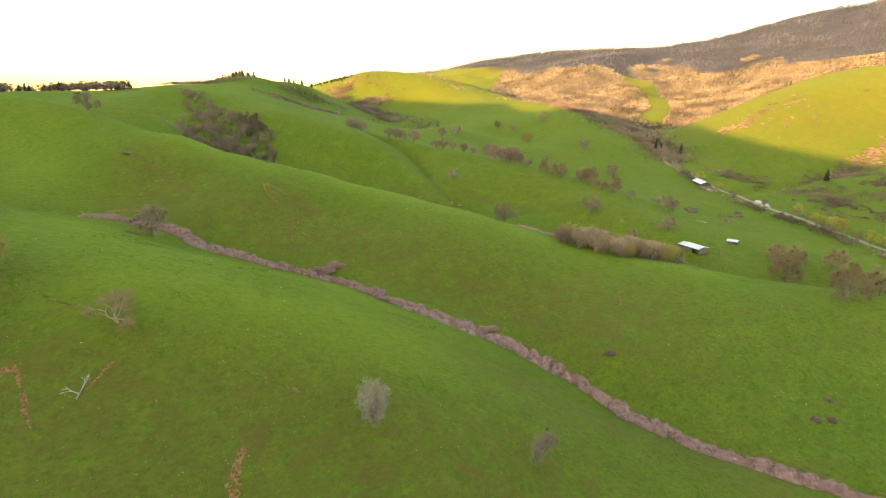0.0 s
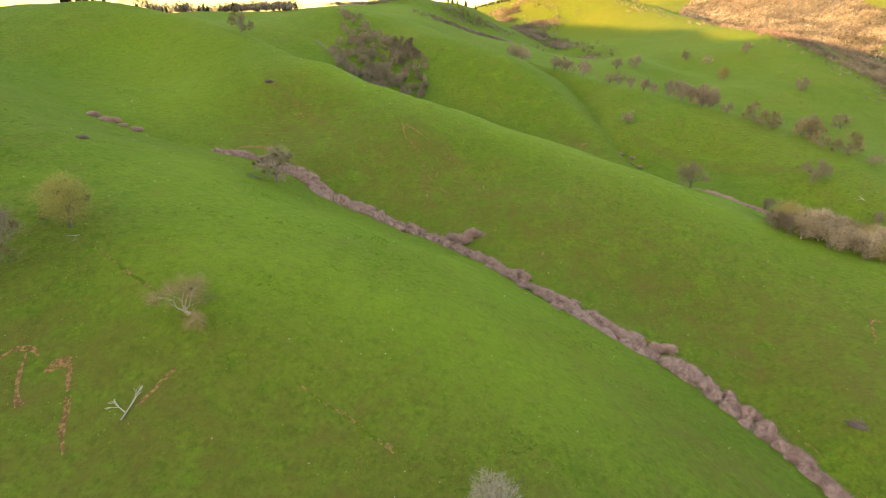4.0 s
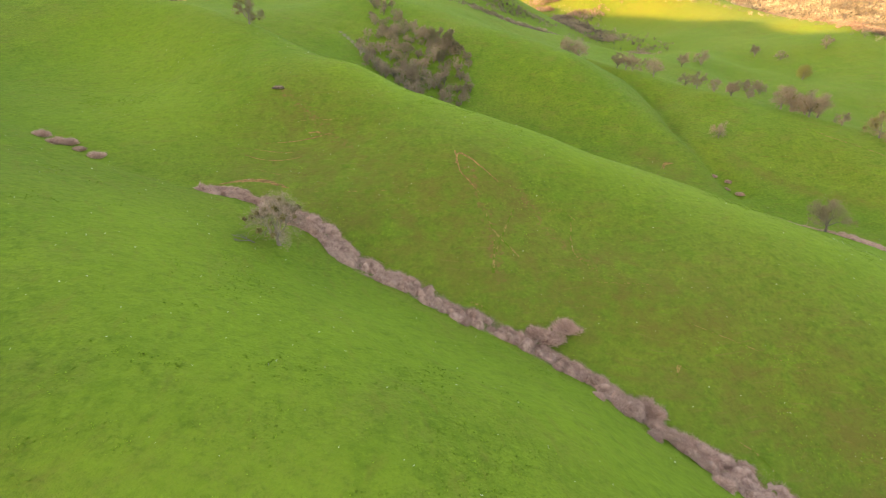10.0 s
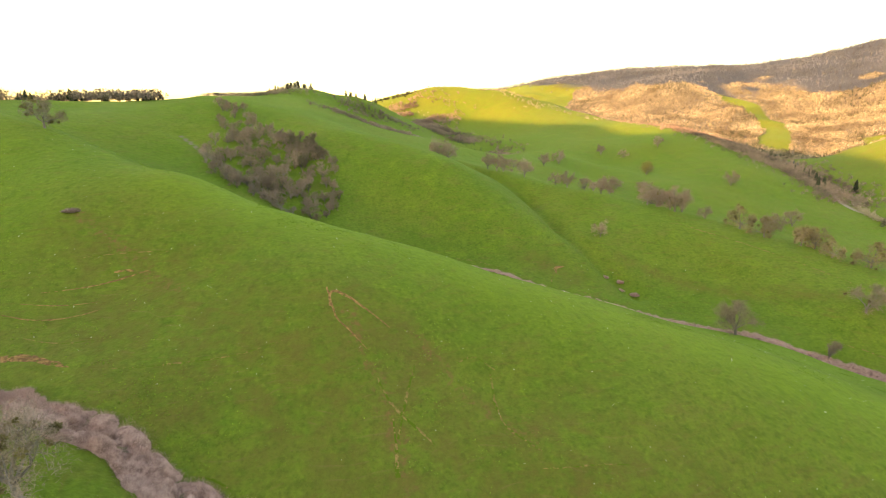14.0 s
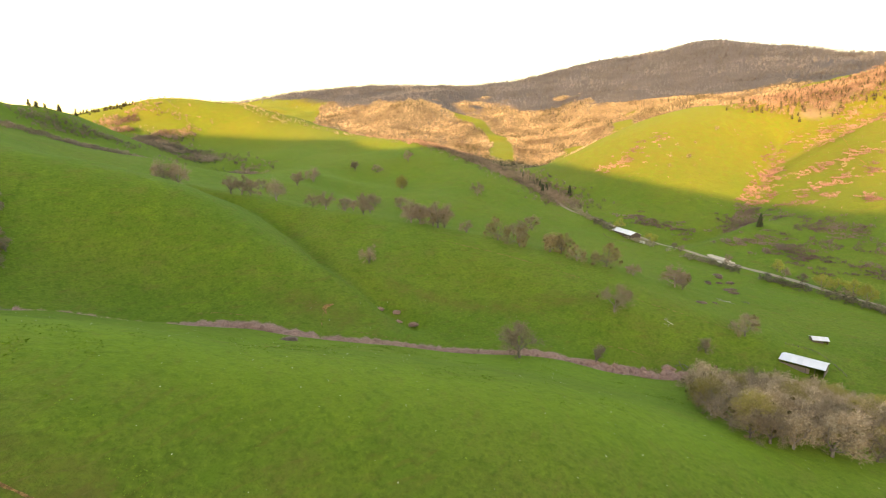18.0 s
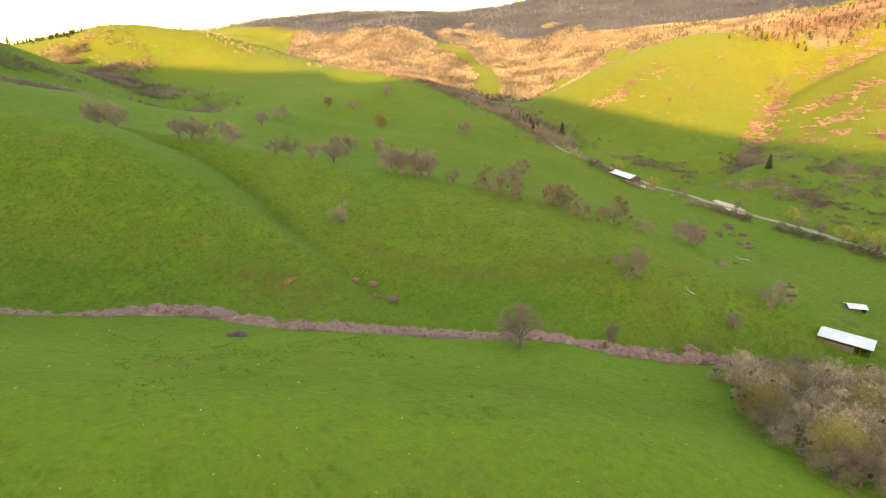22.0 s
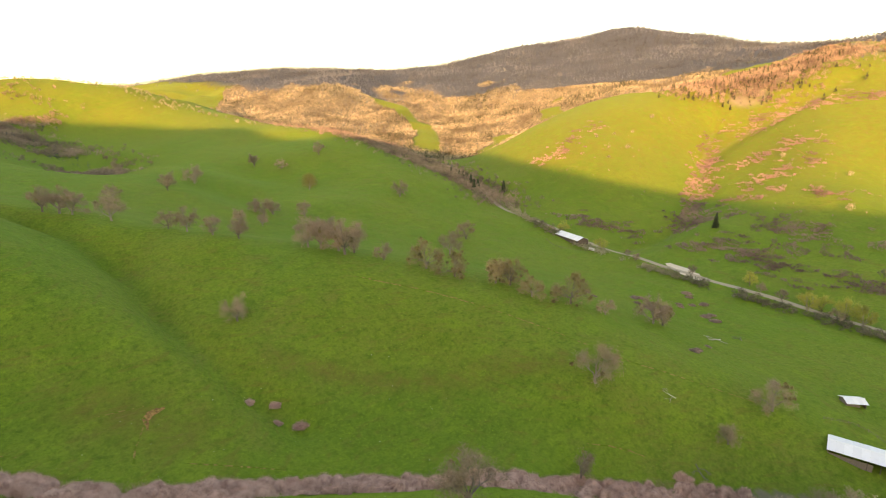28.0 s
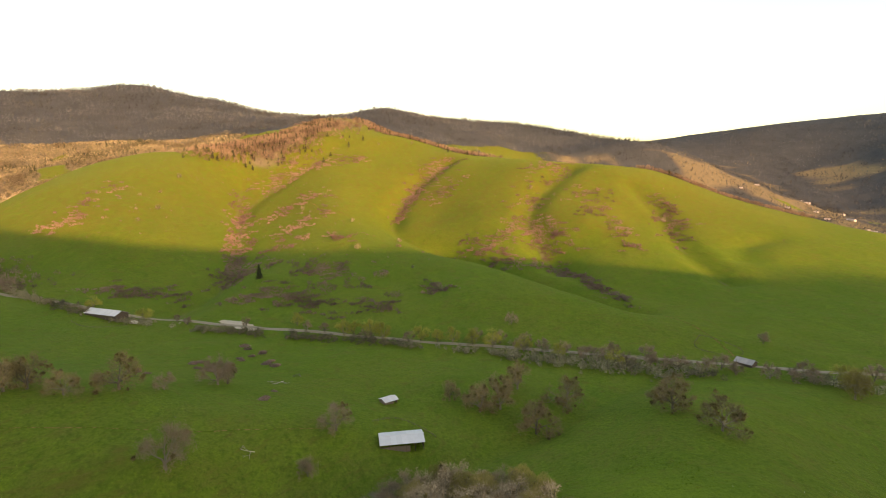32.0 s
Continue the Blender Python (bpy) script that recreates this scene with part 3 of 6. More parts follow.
# --- what grows where ---
WOOD_LINES = dict(
    valley_side_wood=([(735, 1020), (712, 930), (704, 860), (706, 800), (720, 752), (738, 705), (722, 655)], 20),
    valley_wood=([(900, 1060), (860, 980), (832, 910), (817, 825), (765, 733), (721, 655), (673, 597)], 26),
    shaded_foot=([(890, 1450), (900, 1300), (890, 1150), (890, 1040)], 62),
    spur_gully_wood=([(60, 845), (95, 872), (135, 910), (180, 955), (240, 990), (300, 985)], 21),
    face_gully_wood=([(98, 1043), (139, 1083), (181, 1095), (229, 1111)], 19),
    draw_wood=([(307, 1541), (333, 1468), (339, 1329), (345, 1206), (356, 1133), (362, 1060), (340, 985)], 36),
    knoll_wood=([(318, 1636), (346, 1556), (377, 1498), (407, 1440)], 50),
    west_wood=([(-300, 730), (-265, 757), (-226, 782), (-182, 815), (-142, 845)], 13),
    knoll_side_wood=([(-95, 930), (-60, 975), (-25, 1015), (15, 1050)], 15),
    summit_wood=([(1300, 455), (1390, 425), (1500, 370), (1580, 330)], 52),
    ridge_top_wood=([(1262, 520), (1330, 560), (1400, 520), (1480, 470)], 40),
    back_wood=([(1640, 250), (1560, 140), (1440, 10), (1330, -40)], 34),
    end_wood=([(1150, -330), (1060, -460), (960, -560)], 16),
)
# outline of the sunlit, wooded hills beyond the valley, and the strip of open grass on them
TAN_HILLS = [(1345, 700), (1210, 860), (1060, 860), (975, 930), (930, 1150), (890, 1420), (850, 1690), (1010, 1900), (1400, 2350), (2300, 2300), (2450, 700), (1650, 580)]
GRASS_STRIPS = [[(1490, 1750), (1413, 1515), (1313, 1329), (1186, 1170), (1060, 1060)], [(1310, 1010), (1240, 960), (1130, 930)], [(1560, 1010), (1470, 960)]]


def in_outline(x, y, outline):
    hit = np.zeros(x.shape, bool)
    for (ax, ay), (bx, by) in zip(outline, outline[1:] + outline[:1]):
        if ay != by:
            hit ^= ((ay > y) != (by > y)) & (x < (bx - ax) * (y - ay) / (by - ay) + ax)
    return hit


def near_line(x, y, nodes, width):
    return np.exp(-(line_distance(x, y, nodes) / width) ** 2)


def cover_of(x, y, z):
    """Bare woodland, dark conifer forest and bare soil, 0 to 1, for arrays of places."""
    wood = np.zeros(x.shape)
    for name, (nodes, width) in WOOD_LINES.items():
        wood = np.maximum(wood, (0.6 if name in ("summit_wood", "back_wood") else 0.33) * near_line(x, y, nodes, width))
    d = np.hypot(x - 100, y - 235)
    patch = 0.5 + 0.5 * waves(x, y, 260, 11) + 0.3 * waves(x, y, 90, 12)
    streak = waves(x + 0.5 * y, 2.2 * (y - 0.5 * x), 330, 14) + 0.5 * waves(x, y, 120, 15) + 0.45 * waves(x, y, 48, 18)
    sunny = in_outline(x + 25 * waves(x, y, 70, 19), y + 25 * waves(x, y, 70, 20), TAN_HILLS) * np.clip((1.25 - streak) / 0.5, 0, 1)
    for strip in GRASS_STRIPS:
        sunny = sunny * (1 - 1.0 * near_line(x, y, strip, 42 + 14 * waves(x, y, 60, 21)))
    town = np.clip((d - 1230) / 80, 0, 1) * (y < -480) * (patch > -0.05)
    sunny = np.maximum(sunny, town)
    summit = 0.6 * np.exp(-(np.hypot(x - 1570, y - 340) / 150) ** 2)
    north = np.exp(-(np.hypot(x - 20, y - 1085) / 40) ** 2)
    wood = np.clip(np.maximum.reduce([wood, sunny, summit, north]), 0, 1)
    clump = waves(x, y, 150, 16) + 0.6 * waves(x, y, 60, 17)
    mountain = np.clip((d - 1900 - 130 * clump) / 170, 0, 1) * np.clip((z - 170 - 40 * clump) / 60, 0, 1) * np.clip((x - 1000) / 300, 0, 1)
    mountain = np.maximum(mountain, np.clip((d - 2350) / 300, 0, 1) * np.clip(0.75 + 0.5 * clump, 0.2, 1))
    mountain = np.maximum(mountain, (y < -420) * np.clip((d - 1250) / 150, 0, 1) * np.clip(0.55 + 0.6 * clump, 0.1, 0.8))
    return wood, mountain


_w, _m = cover_of(_gx.ravel(), _gy.ravel(), GZ.ravel())
for _name, _width in (("near_gully", 3.0), ("creek", 3.2), ("east_gully", 9.0), ("east_draw", 7.0), ("face_gully_a", 9.0), ("face_gully_b", 6.0),
                      ("spur_gully", 12.0)):
    _line = smooth_line([p[:2] for p in {**LANDFORMS, **HILLS}[_name]])
    _fade = np.clip((_gx.ravel() + 100) / 30, 0, 1) if _name == "near_gully" else np.clip((330 - _gx.ravel()) / 20, 0.3, 1) if _name == "creek" else 1.0
    _w = np.maximum(_w, (0.75 if _name in ("near_gully", "creek") else 0.42) * _fade * near_line(_gx.ravel(), _gy.ravel(), _line, _width))
_cover = ground.data.attributes.new("cover", "FLOAT_COLOR", "POINT")
_soil = np.zeros(_w.shape)
for _nodes in ([(-78, 336), (-58, 318), (-40, 296)], [(10, 268), (16, 240), (17, 218)], [(30, 262), (40, 240), (52, 226)], [(82, 345), (110, 352)]):
    _soil = np.maximum(_soil, 0.55 * near_line(_gx.ravel(), _gy.ravel(), _nodes, 7.0))
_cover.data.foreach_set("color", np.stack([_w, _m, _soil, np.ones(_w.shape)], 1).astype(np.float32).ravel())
# drier grass; the near flank lines also paint in slope shade
_dry_shading = ground.data.attributes.new("dry", "FLOAT", "POINT")
# far slopes: golden evening light imitated by the dry colour
_d = 0.9 * np.clip((_gx.ravel() - 640) / 200, 0, 1) * np.clip((GZ.ravel() + 10) / 60, 0, 1)
_d = np.maximum(_d, 0.75 * near_line(_gx.ravel(), _gy.ravel(), LANDFORMS["sunlit_crest"][:9], 170))
for _nodes, _width in (([(-60, 300), (-36, 262), (10, 232), (50, 215), (105, 165), (160, 105)], 38), ([(-75, 330), (-50, 300)], 16), ([(8, 274), (30, 250)], 14),
                       ([(60, 110), (105, 50), (150, 10)], 22), ([(-110, 88), (-60, 62), (0, 40), (60, 15)], 34), ([(80, 345), (150, 330)], 12), ([(150, 430), (168, 405)], 10), ([(215, 420), (250, 380), (300, 330)], 5),
                       ([(1005, 60), (1020, 150)], 20), ([(1150, 425), (1260, 365)], 18), ([(1200, 130), (1150, 190)], 14), ([(860, -140), (930, -70)], 20),
                       ([(1100, 560), (900, 590)], 22), ([(1000, 400), (1100, 340)], 20), ([(1050, -60), (1120, -130)], 18)):
    _d = np.maximum(_d, near_line(_gx.ravel(), _gy.ravel(), _nodes, _width))
_dry_shading.data.foreach_set("value", _d.astype(np.float32))
# brighter, yellower green along the spur crests, bench and swale
_lush = np.zeros(_w.shape)
for _nodes, _width in (([(-42, 367), (20, 324), (79, 291), (137, 252), (188, 208), (258, 141)], 24), ([(70, 352), (120, 352), (175, 325), (225, 275)], 42),
                       ([(-88, 205), (-43, 147), (-19, 180), (25, 155), (60, 120)], 30), ([(-190, 420), (-150, 371), (-140, 330)], 45), ([(-51, 117), (0, 108), (40, 90)], 26)):
    _lush = np.maximum(_lush, near_line(_gx.ravel(), _gy.ravel(), _nodes, _width))
_bright_green = ground.data.attributes.new("lush", "FLOAT", "POINT")
_bright_green.data.foreach_set("value", _lush.astype(np.float32))
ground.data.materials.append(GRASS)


# --- mesh helpers ---
def tri_mesh(name, co, tris, material, smooth=False):
    me = bpy.data.meshes.new(name)
    co, tris = np.asarray(co, np.float32), np.asarray(tris, np.int32)
    me.vertices.add(len(co))
    me.vertices.foreach_set("co", co.ravel())
    me.loops.add(tris.size)
    me.loops.foreach_set("vertex_index", tris.ravel())
    me.polygons.add(len(tris))
    me.polygons.foreach_set("loop_start", np.arange(0, tris.size, 3, dtype=np.int32))
    if smooth:
        me.polygons.foreach_set("use_smooth", np.ones(len(tris), bool))
    me.materials.append(material)
    me.update()
    return me


def part(name, me, parent, label=""):
    ob = new(name, me)
    ob.parent = parent
    if label:
        ob["label"] = label
    return ob


def bm_mesh(name, bm, material):
    me = bpy.data.meshes.new(name)
    bm.to_mesh(me)
    bm.free()
    me.materials.append(material)
    return me


def slivers(starts, ways, lengths, widths, rng):
    """Thin triangles that stand for twigs or leaves."""
    n = len(starts)
    side = np.cross(ways, rng.normal(size=(n, 3)))
    side /= np.linalg.norm(side, axis=1, keepdims=True) + 1e-9
    half = side * (widths / 2)[:, None]
    co = np.stack([starts - half, starts + half, starts + ways * lengths[:, None]], 1).reshape(-1, 3)
    return co, np.arange(3 * n).reshape(-1, 3)


def tubes(segments, sides=5):
    """Tapered limbs from (start, end, radius, radius)."""
    co, tris = [], []
    for a, b, ra, rb in segments:
        a, b = np.array(a), np.array(b)
        d = (b - a) / (np.linalg.norm(b - a) + 1e-9)
        u = np.cross(d, (0.3, 0.9, 0.2))
        u /= np.linalg.norm(u)
        v = np.cross(d, u)
        base = len(co)
        for c, r in ((a, ra), (b, rb)):
            for k in range(sides):
                t = 2 * math.pi * k / sides
                co.append(c + r * (math.cos(t) * u + math.sin(t) * v))
        for k in range(sides):
            i, j = base + k, base + (k + 1) % sides
            tris += [(i, j, j + sides), (i, j + sides, i + sides)]
    return co, tris


def grown_oak(rng, height, spread, twigs, levels=3, droop=0.15, lean=0.08, width=0.09):
    """Limbs and twig slivers of a bare, wide-crowned oak; also the tips, where mistletoe hangs."""
    segs, tips = [], []
    # trunk
    p = np.zeros(3)
    d = np.array([rng.normal() * lean, rng.normal() * lean, 1.0])
    r = height * 0.034
    fork = height * rng.uniform(0.12, 0.2)
    q = p + d / np.linalg.norm(d) * fork
    segs.append((p - (0, 0, 0.6), p + (q - p) * 0.15, r * 1.7, r * 1.1))
    segs.append((p + (q - p) * 0.15, q, r * 1.1, r * 0.9))

    def grow(p, d, length, r, level):
        mid = None
        for k in range(2):
            d = d + rng.normal(size=3) * 0.22 + np.array([0, 0, 0.05 - droop * (level == 0)])
            d /= np.linalg.norm(d)
            q = p + d * length / 2
            segs.append((p, q, r, r * 0.78))
            p, r = q, r * 0.78
            if k == 0:
                mid = (p, d)
        if level == 0:
            tips.append((p, d, length))
            return
        n = 3 if level > 1 else 2 + int(rng.random() < 0.6)
        for k in range(n):
            w = d + rng.normal(size=3) * 0.62
            w[2] = w[2] * 0.8 + 0.12
            w /= np.linalg.norm(w)
            grow(p, w, length * rng.uniform(0.62, 0.85), r * 0.68, level - 1)
        w = mid[1] + rng.normal(size=3) * 0.8
        w /= np.linalg.norm(w)
        grow(mid[0], w, length * 0.6, r * 0.5, max(0, level - 2))

    limbs = 4 + int(rng.random() * 2)
    for k in range(limbs):
        t = 2 * math.pi * (k + rng.uniform(-0.25, 0.25)) / limbs
        out = spread * rng.uniform(0.6, 1.1)
        w = np.array([math.cos(t) * out, math.sin(t) * out, rng.uniform(0.28, 1.1)])
        w /= np.linalg.norm(w)
        grow(q, w, height * rng.uniform(0.22, 0.29), r * 0.55, levels - 1)
    w = np.array([rng.normal() * 0.2, rng.normal() * 0.2, 1.0])
    grow(q, w / np.linalg.norm(w), height * 0.27, r * 0.6, levels - 1)
    # scale the crown to the height
    top = max(t[0][2] for t in tips)
    k = (height * 0.93 - fork) / (top - fork)

    def up(v):
        v = np.array(v, float)
        return np.array([v[0], v[1], v[2] if v[2] < fork else fork + (v[2] - fork) * k])
    segs = [(up(a), up(b), ra, rb) for a, b, ra, rb in segs]
    tips = [(up(a), d, n) for a, d, n in tips]
    pick = rng.integers(0, len(tips), twigs)
    at = np.array([tips[i][0] for i in pick])
    way = np.array([tips[i][1] for i in pick]) * 0.8 + rng.normal(size=(twigs, 3)) * 0.75
    way[:, 2] += 0.15 - droop
    way /= np.linalg.norm(way, axis=1, keepdims=True)
    back = np.array([tips[i][1] * tips[i][2] for i in pick]) * (rng.random(twigs)[:, None] ** 1.3)
    starts = at - back * 0.8 + rng.normal(size=(twigs, 3)) * 0.045 * height
    length = rng.uniform(0.035, 0.085, twigs) * height
    return segs, slivers(starts, way, length, rng.uniform(0.6, 1.3, twigs) * width, rng), tips


def tufts(centres, radius, count, rng):
    """Dense little bunches of leaves."""
    at = np.repeat(np.asarray(centres), count, axis=0)
    way = rng.normal(size=at.shape)
    way /= np.linalg.norm(way, axis=1, keepdims=True)
    n = len(at)
    return slivers(at + way * radius * 0.25, way, np.full(n, radius) * rng.uniform(0.6, 1.1, n), np.full(n, radius * 0.75), rng)


def make_oak(name, label, seed, height, spread, twigs, crown_material, levels=3, clumps=0, droop=0.15, lean=0.08, width=0.09,
             bark=None, category="tree"):
    rng = np.random.default_rng(seed)
    root = tagged(new(name), label, category)
    segs, (co, tris), tips = grown_oak(rng, height, spread, twigs, levels, droop, lean, width)
    part("trunk", tri_mesh("trunk", *tubes(segs), bark or BARK, True), root)
    part("crown", tri_mesh("crown", co, tris, crown_material), root, "haze of fine bare twigs")
    for i in rng.choice(len(tips), min(clumps, len(tips)), replace=False) if clumps else ():
        c, t = tufts([tips[i][0]], height * rng.uniform(0.034, 0.062), 46, rng)
        part("mistletoe", tri_mesh("mistletoe", c, t, MISTLETOE), root, "dark olive ball of mistletoe")
    return root


def make_round_tree(name, label, seed, height, radius, twigs, crown_material, crown_label="dense dome of fine grey twigs", clumps=0):
    """A bare tree whose fine upright twigs fill a tall dome."""
    rng = np.random.default_rng(seed)
    root = tagged(new(name), label, "tree")
    segs, _, tips = grown_oak(rng, height * 0.92, 0.6, 10, 4, 0.0)
    part("trunk", tri_mesh("trunk", *tubes(segs), BARK, True), root)
    v = rng.normal(size=(twigs, 3))
    v /= np.linalg.norm(v, axis=1, keepdims=True)
    lump = 1 + 0.16 * np.sin(v[:, 0] * 5 + seed) * np.cos(v[:, 1] * 6 + v[:, 2] * 4) + 0.08 * np.sin(v[:, 2] * 9 + v[:, 0] * 7)
    v *= (lump * rng.random(twigs) ** 0.42)[:, None]
    starts = np.stack([v[:, 0] * radius, v[:, 1] * radius, height * (0.52 + 0.44 * v[:, 2])], 1)
    way = v * (0.5, 0.5, 0.5) + rng.normal(size=(twigs, 3)) * 0.4 + (0, 0, 0.35)
    way /= np.linalg.norm(way, axis=1, keepdims=True)
    co, tris = slivers(starts, way, rng.uniform(0.5, 1.1, twigs), rng.uniform(0.04, 0.09, twigs), rng)
    part("crown", tri_mesh("crown", co, tris, crown_material), root, crown_label)
    for i in rng.choice(len(tips), min(clumps, len(tips)), replace=False) if clumps else ():
        c, t = tufts([tips[i][0]], height * rng.uniform(0.03, 0.055), 46, rng)
        part("mistletoe", tri_mesh("mistletoe", c, t, MISTLETOE), root, "dark olive ball of mistletoe")
    return root


def make_conifer(name, label, seed, height, material):
    rng = np.random.default_rng(seed)
    root = tagged(new(name), label, "tree")
    part("trunk", tri_mesh("trunk", *tubes([((0, 0, -0.5), (0, 0, height * 0.9), height * 0.02, height * 0.004)]), BARK, True), root)
    n = 900
    h = rng.uniform(0.06, 0.97, n)
    t = rng.uniform(0, 2 * math.pi, n)
    out = np.stack([np.cos(t), np.sin(t), rng.uniform(-0.45, 0.1, n)], 1)
    reach = height * 0.24 * (1 - h) ** 0.8 * rng.uniform(0.5, 1.1, n) + 0.2
    starts = np.stack([0 * h, 0 * h, h * height], 1) + out * (reach * 0.2)[:, None]
    co, tris = slivers(starts, out, reach, rng.uniform(0.04, 0.07, n) * height, rng)
    part("crown", tri_mesh("crown", co, tris, material), root, "dark green layered needles")
    return root


def make_thicket(name, label, seed, radius, height, material, mass, canes, category="brush"):
    """A low dome of dense canes."""
    rng = np.random.default_rng(seed)
    root = tagged(new(name), label, category)
    bm = bmesh.new()
    bmesh.ops.create_icosphere(bm, subdivisions=3, radius=1.0)
    for v in bm.verts:
        k = 0.80 + 0.34 * noise.noise(v.co * 1.7 + Vector((seed, 0, 0))) + 0.10 * noise.noise(v.co * 4.5 + Vector((0, seed, 0)))
        k *= 0.66
        v.co = Vector((v.co.x * radius * k, v.co.y * radius * k, max(v.co.z, -0.35) * height * k))
    for f in bm.faces:
        f.smooth = True
    part("mass", bm_mesh("mass", bm, mass), root)
    n = canes
    way = rng.normal(size=(n, 3))
    way[:, 2] = np.abs(way[:, 2]) * 0.9
    way /= np.linalg.norm(way, axis=1, keepdims=True)
    lump = np.array([0.80 + 0.34 * noise.noise(Vector(w) * 1.7 + Vector((seed, 0, 0))) for w in way])
    starts = way * np.array([radius, radius, height]) * (lump * rng.uniform(0.5, 0.95, n))[:, None]
    bend = way + rng.normal(size=(n, 3)) * 0.55
    bend[:, 2] = np.abs(bend[:, 2]) * 0.8
    bend /= np.linalg.norm(bend, axis=1, keepdims=True)
    co, tris = slivers(starts, bend, rng.uniform(0.35, 1.0, n) * radius * 0.34, rng.uniform(0.07, 0.16, n), rng)
    part("foliage", tri_mesh("foliage", co, tris, material), root, "arching leafless canes")
    return root


def stand(proto, x, y, scale, turn, sink=0.0, tilt=(0, 0)):
    m = pose(x, y, ground_at(x, y) - sink, tilt[0], tilt[1], turn) @ Matrix.Scale(scale, 4)
    return copy_thing(proto, m)


def drop_prototype(root):
    for o in (*root.children_recursive, root):
        bpy.data.objects.remove(o)


def draped(name, path, widths, material, lift=0.06, crown=0.0, step=1.5, wobble=0.25, seed=0):
    """A strip that follows the ground along a path of (x, y)."""
    pts, wid = [], []
    smooth = smooth_line([(p[0], p[1], w) for p, w in zip(path, widths)], 2)
    for a, b in zip(smooth, smooth[1:]):
        n = max(1, int(math.dist(a[:2], b[:2]) / step))
        for i in range(n):
            pts.append((a[0] + (b[0] - a[0]) * i / n, a[1] + (b[1] - a[1]) * i / n))
            wid.append(a[2] + (b[2] - a[2]) * i / n)
    co, tris, cols = [], [], 5
    for k, ((x, y), w) in enumerate(zip(pts, wid)):
        a, b = pts[max(0, k - 1)], pts[min(len(pts) - 1, k + 1)]
        dx, dy = b[0] - a[0], b[1] - a[1]
        n = math.hypot(dx, dy) + 1e-9
        here = np.array([x]), np.array([y])
        left, right = (w / 2 * (1 + 2.2 * wobble * float(0.6 * waves(*here, 3.1, seed + q)[0] + 0.5 * waves(*here, 1.1, seed + q + 9)[0])) for q in (1, 5))
        for j in range(cols):
            s = -left + (left + right) * j / (cols - 1)
            px, py = x - dy / n * s, y + dx / n * s
            edge = abs(2 * j / (cols - 1) - 1)
            co.append((px, py, ground_at(px, py) + lift * (1 - 0.6 * edge ** 2) + crown * (1 - edge)))
        if k:
            for j in range(cols - 1):
                i = (k - 1) * cols + j
                tris += [(i, i + 1, i + cols + 1), (i, i + cols + 1, i + cols)]
    return new(name, tri_mesh(name, co, tris, material, True))


